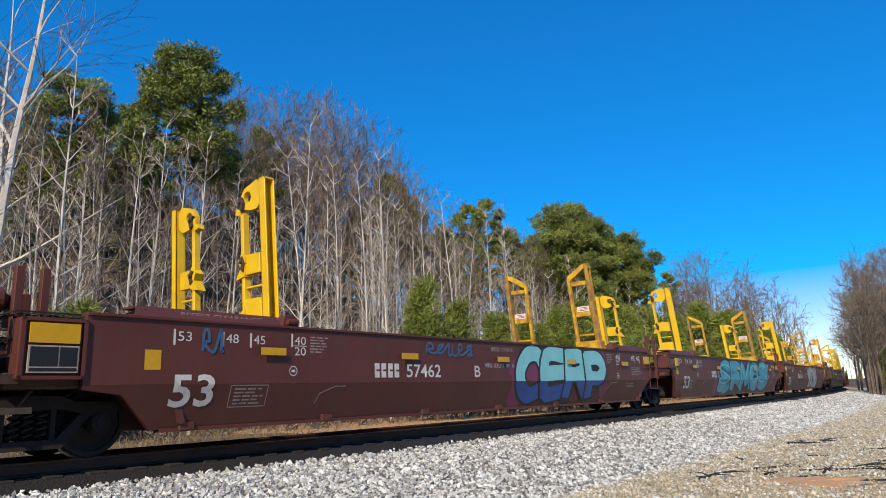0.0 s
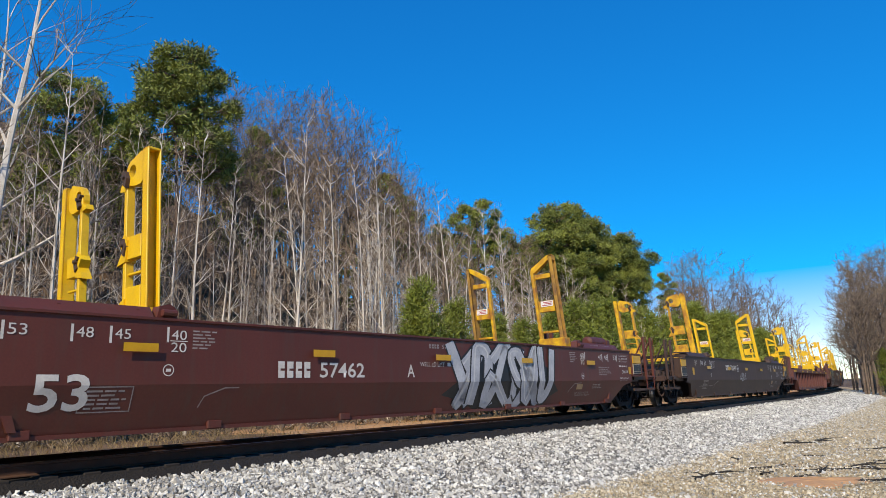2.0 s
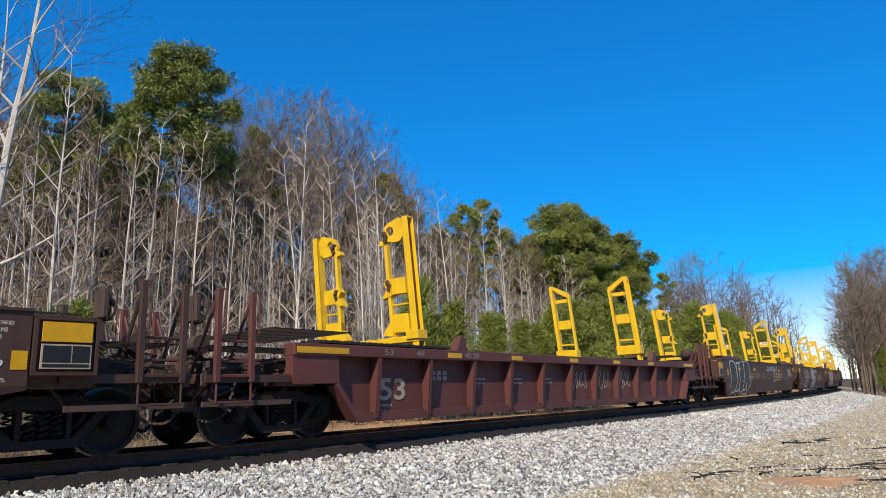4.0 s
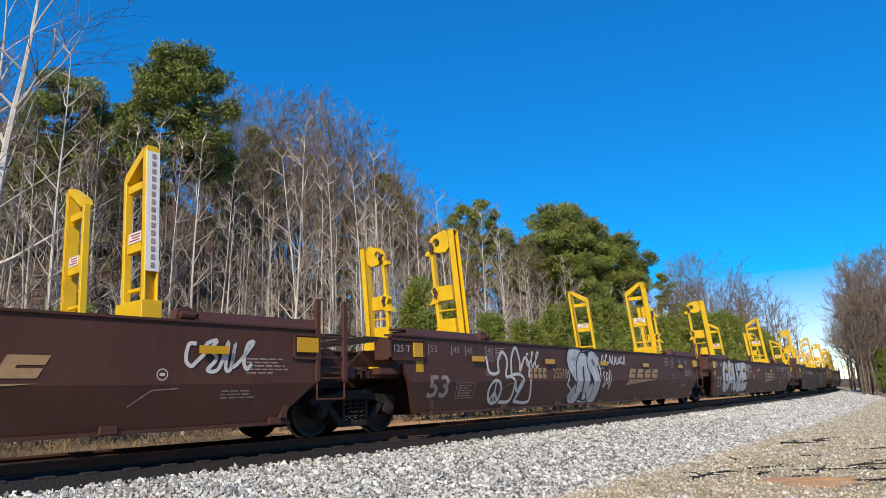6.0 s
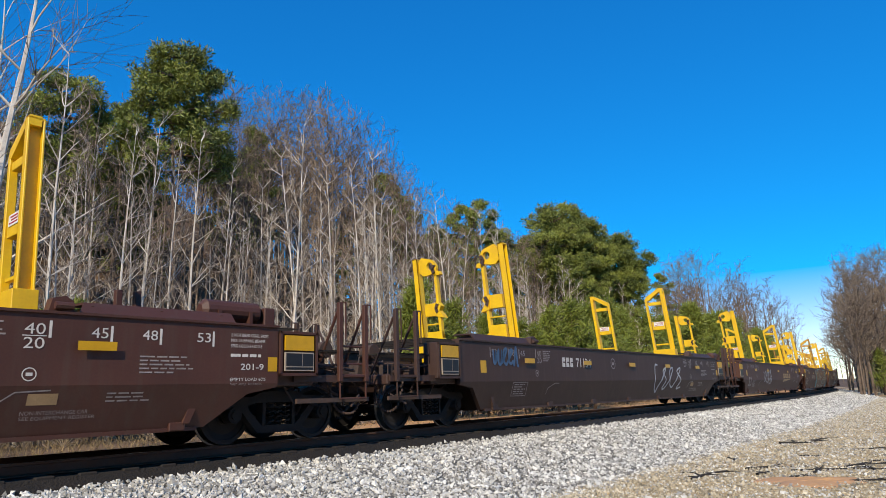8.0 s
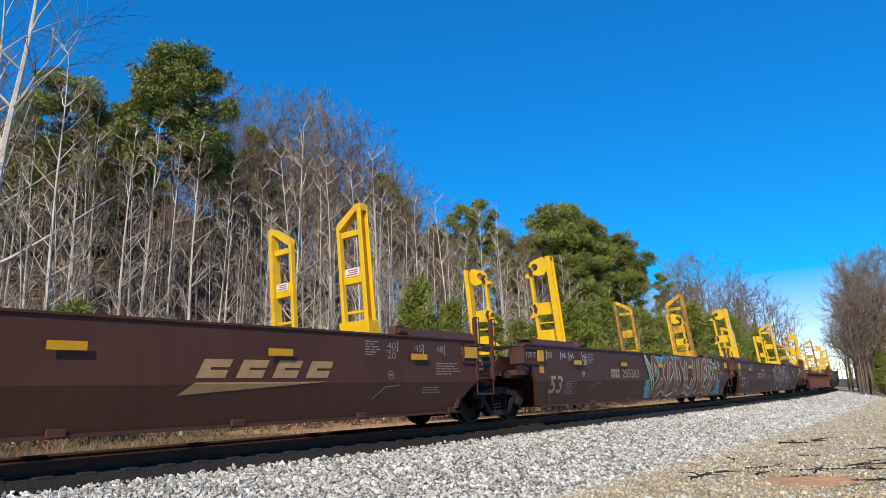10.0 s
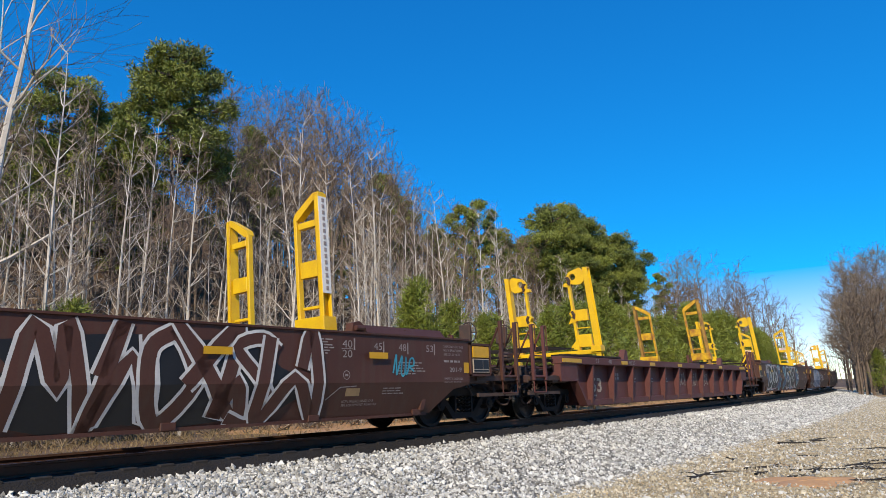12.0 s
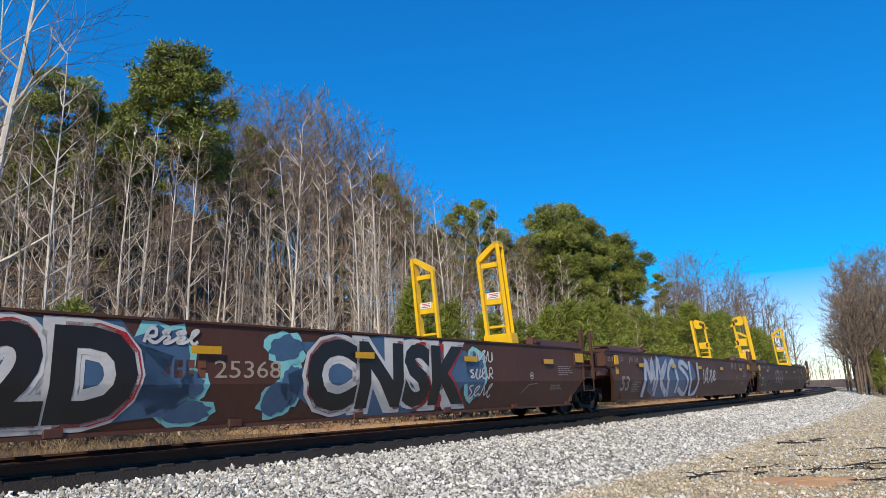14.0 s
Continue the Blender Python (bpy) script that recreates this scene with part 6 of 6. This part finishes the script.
def joined(kinds, spots, name, label, rng, mats):
    """Far trees that nobody could count, joined: the kinds' meshes stood on the spots."""
    acc = [[], []]
    off = [0, 0]
    fac = [[], []]
    data = []
    for root, h0 in kinds:
        row = []
        for o in root.children:
            v = np.empty(len(o.data.vertices) * 3)
            o.data.vertices.foreach_get("co", v)
            f = np.array([p.vertices[:] for p in o.data.polygons])
            row.append((v.reshape(-1, 3), f))
        data.append((row, h0))
    for x, y, h in spots:
        row, h0 = data[int(rng.integers(0, len(data)))]
        a, k, z = rng.uniform(0, 6.28), h / h0, ground_height(x, y)
        R = np.array([[math.cos(a), -math.sin(a), 0], [math.sin(a), math.cos(a), 0], [0, 0, 1]]) * k
        for j, (v, f) in enumerate(row):
            acc[j].append(v @ R.T + np.array([x, y, z]))
            fac[j].append(f + off[j])
            off[j] += len(v)
    for root, _h in kinds:
        for o in (*root.children_recursive, root):
            bpy.data.objects.remove(o)
    for j in (0, 1):
        ob = new(name, raw_mesh(name, np.concatenate(acc[j]), np.concatenate(fac[j]), M[mats[j]]))
        tagged(ob, label[j], "woods", kind="stuff")


def top(az, el, dist):
    """A tree's spot and height from its way and the rise of its top."""
    x, y = spot(az, dist)
    return x, y, EYE[2] + dist * math.tan(radians(el)) - ground_height(x, y)


def build_woods():
    rng = np.random.default_rng(11)
    # single tall pines: kind, bearing, rise of the top, distance, size
    big = [pine_tree(21, 3.2, 6.8, 31), pine_tree(22, 2.7, 8.6, 26, 0.7), pine_tree(23, 1.9, 9.5, 22, 0.9), pine_tree(24, 3.6, 6.6, 30)]
    spots = [(0, -22.1, 27.9, 36, 0.98), (1, -30.9, 25.1, 38, 0.90), (2, -26.9, 23.6, 42, 0.85), (1, -27.4, 19.5, 46, 0.9), (2, -33.6, 20.5, 44, 0.9), (2, -15.9, 22.7, 50, 0.95), (1, -18.4, 20.4, 52, 0.9), (2, -24.6, 19.3, 48, 0.9),
             (2, -4.6, 19.3, 60, 0.95), (1, -3.4, 17.0, 64, 0.8), (2, 1.4, 16.4, 64, 0.95), (2, 3.0, 16.9, 62, 1.0), (1, 4.6, 14.2, 64, 0.75), (1, 7.2, 13.3, 66, 0.9), (3, 10.2, 15.7, 60, 1.05), (0, 12.2, 14.4, 60, 1.0), (3, 14.2, 12.9, 62, 0.9),
             (1, 8.8, 12.2, 62, 0.9), (0, 11.6, 11.4, 58, 0.8), (1, 15.2, 10.6, 62, 0.75), (2, 18.2, 9.3, 84, 0.75), (2, 5.6, 11.6, 66, 0.85), (1, -0.6, 14.5, 68, 0.8), (2, -9.0, 15.5, 58, 0.8)]
    used = set()
    for k, az, el, dist, size in spots:
        ob = big[k] if k not in used else copy_thing(big[k], Matrix())
        used.add(k)
        x, y = spot(az, dist)
        z = EYE[2] + dist * math.tan(radians(el)) - 18 * size
        ob.matrix_world = Matrix.LocRotScale((x, y, min(z, ground_height(x, y) + 5 * size)), Euler((rng.normal(0, 0.02), rng.normal(0, 0.02), rng.uniform(0, 6.28))), (size,) * 3)
        tagged(ob, "tall pine with a bare trunk and dark green crown", "pine tree", "pines of the wood")
    # tall leafless trees behind
    tall = [(bare_tree(31 + k, 17, 0.15, 15, "greybark", ("twig", "redtwig", "twig", "redtwig")[k], 0.3, 0.27, 0.03, 2, fat=2.0), 17) for k in range(4)]
    line = [(-37, 25.5), (-33, 23), (-28, 21), (-22, 22), (-18, 24.0), (-16.9, 24.4), (-14.2, 24.6), (-11.0, 24.4), (-8.5, 23.2), (-6.2, 21.6), (-4, 19), (0, 16.5), (4, 14.3), (8, 12.5), (14, 10), (18, 8.6), (20.5, 10.6), (23, 9.2), (25.8, 7.4), (28, 5)]
    spots = []
    for k in range(85):
        az = rng.uniform(-40, 20)
        el = np.interp(az, [a for a, _ in line], [b for _, b in line])
        front = np.interp(az, [-40, -20, 0, 15, 25], [32, 36, 44, 58, 80])
        d = front + rng.random() * 22
        spots.append(top(az, el - rng.random() ** 1.6 * 6.5, d))
    for az in np.arange(-19, -5, 1.1):
        spots.append(top(az + rng.normal(0, 0.3), float(np.interp(az, [a for a, _ in line], [b for _, b in line])), 50 + 6 * rng.random()))
    grove(tall, spots, "tall leafless tree with grey bark and fine twigs", "tree", "leafless trees of the wood", rng)
    # woods further off, round the curve and behind
    far = [(bare_tree(41 + k, 17, 0.16, 14, "greybark", "redtwig", 0.12, 0.26, 0.03, 2, 1, fat=2.4), 17) for k in range(3)]
    spots = []
    for k in range(60):
        az = rng.uniform(18.5, 27.3)
        el = np.interp(az, [a for a, _ in line], [b for _, b in line])
        spots.append(top(az, el - rng.random() ** 1.5 * 2.5, 92 + rng.random() * 40))
    for k in range(110):
        az = rng.uniform(23, 44)
        spots.append(top(az, np.interp(az, [23, 26, 29, 31, 44], [4.5, 2.6, 2.6, 4.6, 6.5]) * rng.uniform(0.7, 1.05), 190 + rng.random() * 90))
    for k in range(190):
        az = rng.uniform(-42, 20) if k < 140 else rng.uniform(-20, 0)
        el = np.interp(az, [a for a, _ in line], [b for _, b in line])
        spots.append(top(az, el - 0.6 - rng.random() * 6, np.interp(az, [-40, 0, 20], [50, 66, 96]) + rng.random() * 20))
    joined(far, spots, "far_woods", ("grey trunks of the distant leafless woods", "brown haze of bare twigs of the distant woods"), rng, ("greybark", "redtwig"))
    # the stand across the curve
    wide = [(bare_tree(51 + k, 15, 0.17, 16, "greybark", "twig", 0.2, 0.26, 0.03, 2, fat=2.0), 15) for k in range(2)]
    spots = []
    for k in range(70):
        az = rng.uniform(30.4, 40) if k < 58 else rng.uniform(30.0, 33.5)
        d = 88 + rng.random() * 55
        spots.append(top(az, np.interp(az, [29.5, 31, 34, 40], [4.5, 8.3, 8.8, 9.5]) - rng.random() * 1.2, d))
    grove(wide, spots, "leafless tree standing beside the curve of the track", "tree", "leafless trees beside the curve", rng)
    # pale saplings at the edge
    thin = [(bare_tree(61 + k, 10, 0.06, 24, "palebark", "paletwig", 0.10, 0.13, 0.011, 3, 1, 0.3), 10) for k in range(5)]
    spots = []
    for k in range(215):
        s = rng.uniform(-16, 52)
        lat = 10.5 + rng.random() * 9
        p = at(s, lat)
        spots.append((p.x, p.y, rng.uniform(6.5, 12.5) * (1.0 if s < 25 else 0.8)))
    grove(thin, spots, "slender pale-barked leafless sapling", "sapling", "saplings at the wood's edge", rng)
    back = [(bare_tree(66 + k, 10, 0.06, 14, "greybark", "twig", 0.15, 0.16, 0.02, 1, 1, fat=1.5), 10) for k in range(3)]
    spots = []
    for k in range(300):
        s = rng.uniform(-18, 70)
        p = at(s, 16 + rng.random() * 18)
        spots.append((p.x, p.y, rng.uniform(6, 13)))
    joined(back, spots, "sapling_thicket", ("close stand of thin grey-brown trunks", "fine brown twigs of the sapling thicket"), rng, ("greybark", "twig"))
    # the large pale tree at the edge of the wood
    old = bare_tree(71, 19, 0.2, 15, "palebark", "twig", 0.25, 0.32, 0.03, 3)
    x, y = spot(-36.6, 24)
    stand(old, x, y, 1.0, 0.6, (0.0, 0.09), "tall pale-barked leafless tree with spreading limbs", "tree")
    old2 = copy_thing(old, Matrix())
    x, y = spot(-34.8, 28)
    stand(old2, x, y, 0.95, 2.9, (0.0, 0.05), "tall pale-barked leafless tree with spreading limbs", "tree")
    # young pines along the track
    young = [(young_pine(81 + k, 5, 1.6), 5) for k in range(3)]
    spots = [top(-29.9, 7.6, 21), top(-31.2, 6.8, 21.5), top(-28.7, 6.6, 21.5), top(-1.7, 9.4, 27), top(0.4, 7.6, 28), top(-3.0, 7.6, 27), top(4.0, 6.2, 30), top(6.2, 5.8, 31), top(7.6, 5.4, 32), top(9.0, 6.6, 34), top(10.6, 7.1, 35), top(11.9, 6.8, 36), top(8.4, 6.0, 36), top(13.6, 7.0, 44), top(3.2, 6.3, 30)]
    for k in range(26):
        az = rng.uniform(13.5, 26.3)
        d = np.interp(az, [13.5, 20, 26.3], [48, 62, 85]) + rng.random() * 8
        spots.append(top(az, np.interp(az, [13.5, 17, 20, 24, 26.5], [6.4, 6.6, 6.2, 5.0, 3.4]) - rng.random() * 1.3, d))
    for k in range(5):
        spots.append(top(34 + k * 1.3, 2.6 + rng.random(), 78 + 5 * rng.random()))
    for az, el, d in ((32.4, 2.0, 92), (33.6, 2.2, 90), (35.0, 2.4, 88)):
        spots.append(top(az, el, d))
    grove(young, spots, "bushy young pine with bright green needles", "young pine", "young pines beside the track", rng)


build_woods()


def build_scrub():
    """Tangled leafless undergrowth and dry grass as stuff."""
    rng = np.random.default_rng(17)
    segs = []
    for k in range(1500):
        s, lat = rng.uniform(-18, 70), 9.0 + rng.random() ** 1.4 * 12
        p = at(s, lat)
        z = ground_height(p.x, p.y)
        for j in range(4):
            d = np.array([rng.normal(0, 0.6), rng.normal(0, 0.6), 1.0])
            d /= np.linalg.norm(d)
            limb(rng, segs, (p.x, p.y, z), d, rng.uniform(0.8, 3.2), 0.012, 3, 0.22, -0.05)
    ob = new("undergrowth", prism_mesh("undergrowth", segs, M["twig"], 3))
    tagged(ob, "tangle of leafless brush and saplings", "undergrowth", kind="stuff")
    segs = []
    for k in range(9000):
        s, lat = rng.uniform(-16, 40), rng.uniform(5.2, 12)
        if s > 2 and rng.random() < 0.8:
            continue
        p = at(s, lat)
        z = ground_height(p.x, p.y)
        segs.append((p.x, p.y, z, p.x + rng.normal(0, 0.12), p.y + rng.normal(0, 0.12), z + rng.uniform(0.08, 0.28), 0.006, 0.002))
    ob = new("dry_grass", prism_mesh("dry_grass", segs, M["drygrass"], 3))
    tagged(ob, "tufts of dry straw-coloured winter grass", "grass", kind="stuff")


build_scrub()


def build_clay_patch():
    """A bare patch of orange clay in the gravel."""
    rng = random.Random(8)
    c = at(1.75, -6.45)
    bm = bmesh.new()
    rings = []
    for k, r in enumerate((0.25, 0.6, 1.0)):
        row = []
        for j in range(40):
            a = 2 * math.pi * j / 40
            q = r * (1 + 0.18 * math.sin(3 * a + 1) + 0.1 * math.sin(7 * a) + rng.uniform(-0.05, 0.05))
            x, y = c.x + 1.05 * q * math.cos(a), c.y + 0.75 * q * math.sin(a)
            row.append(bm.verts.new((x, y, c.z - 0.95 + (0.055, 0.04, -0.03)[k] + rng.uniform(-0.008, 0.008))))
        rings.append(row)
    bm.faces.new(rings[0])
    for r0, r1 in zip(rings, rings[1:]):
        for j in range(40):
            bm.faces.new((r0[j], r0[(j + 1) % 40], r1[(j + 1) % 40], r1[j]))
    ob = new("clay_patch", from_bm(bm, "clay_patch", M["clay"]))
    tagged(ob, "bare patch of orange clay in the gravel", "ground", kind="structure")


build_clay_patch()


def build_sticks():
    """Dark broken branches and twigs lying on the gravel."""
    rng = np.random.default_rng(23)
    rows = [(2.4, -5.5, 1.7, 0.35, 0.05), (1.7, -5.9, 1.2, -0.1, 0.04), (3.9, -6.6, 1.4, 0.1, 0.03), (10.2, -5.0, 1.3, -0.2, 0.06), (5.4, -6.9, 1.3, -0.35, 0.03), (21, -6.8, 2.0, 0.2, 0.05), (1.3, -4.7, 1.2, 0.5, 0.055), (3.2, -5.1, 1.3, 0.2, 0.045), (3.2, -5.9, 1.5, -0.25, 0.035), (2.9, -6.3, 0.9, 0.6, 0.04), (1.9, -6.9, 0.8, -0.3, 0.03), (9.3, -4.4, 1.0, 0.1, 0.09),
            (9.7, -4.7, 0.7, 0.9, 0.06), (8.0, -6.2, 1.1, -0.5, 0.03), (6.2, -5.4, 0.8, -0.7, 0.02), (4.8, -4.4, 0.7, 0.4, 0.02), (2.2, -4.2, 0.6, -0.4, 0.02), (16, -6.2, 1.5, -0.3, 0.04), (7.2, -7.4, 1.2, 0.2, 0.025), (3.6, -7.2, 0.7, 0.8, 0.03), (12.5, -7.5, 1.0, 0.3, 0.03)]
    for k, (s, lat, L, turn, r) in enumerate(rows):
        r = 0.006 + 0.38 * r
        p = at(s, lat)
        z = ground_height(p.x, p.y) + r * 0.8
        a = heading(s) + turn - 0.6
        segs = []
        ps = limb(rng, segs, (0, 0, 0), (1, 0, 0.02), L, r, 9, 0.16, -0.004)
        for q, d, r2 in ps[1:8]:
            w = side_way(rng, d, radians(rng.uniform(25, 60)))
            w[2] = abs(w[2]) * 0.25
            limb(rng, segs, q, w, L * rng.uniform(0.15, 0.4), r2 * 0.6, 3, 0.12, -0.03)
        segs = [(q[0], q[1], 0.14 * q[2], q[3], q[4], 0.14 * q[5], q[6], q[7]) for q in segs]
        ob = new("broken_branch", prism_mesh("broken_branch", segs, M["stick"], 6))
        ob.matrix_world = Matrix.Translation((p.x, p.y, z)) @ Matrix.Rotation(a, 4, "Z")
        tagged(ob, "dark broken branch lying on gravel", "branch", "fallen branches")


build_sticks()
# ---------------------------------------------------------------- motion
def travelled(t):
    """Metres that the train has come by t seconds."""
    return 21.0 * t - 0.0309 * t * (t - 14.0)


def car_pose(s):
    a, b = at(s, HALF, 0.0), at(s + L, HALF, 0.0)
    x = (b - a).normalized()
    y = Vector((-x.y, x.x, 0)).normalized()
    z = x.cross(y)
    m = Matrix((x, y, z)).transposed().to_4x4()
    m.translation = a
    return m


def motions():
    for u, s in TRAIN:
        walk(u, [(0.5 * k, car_pose(s - travelled(0.5 * k))) for k in range(29)])


motions()
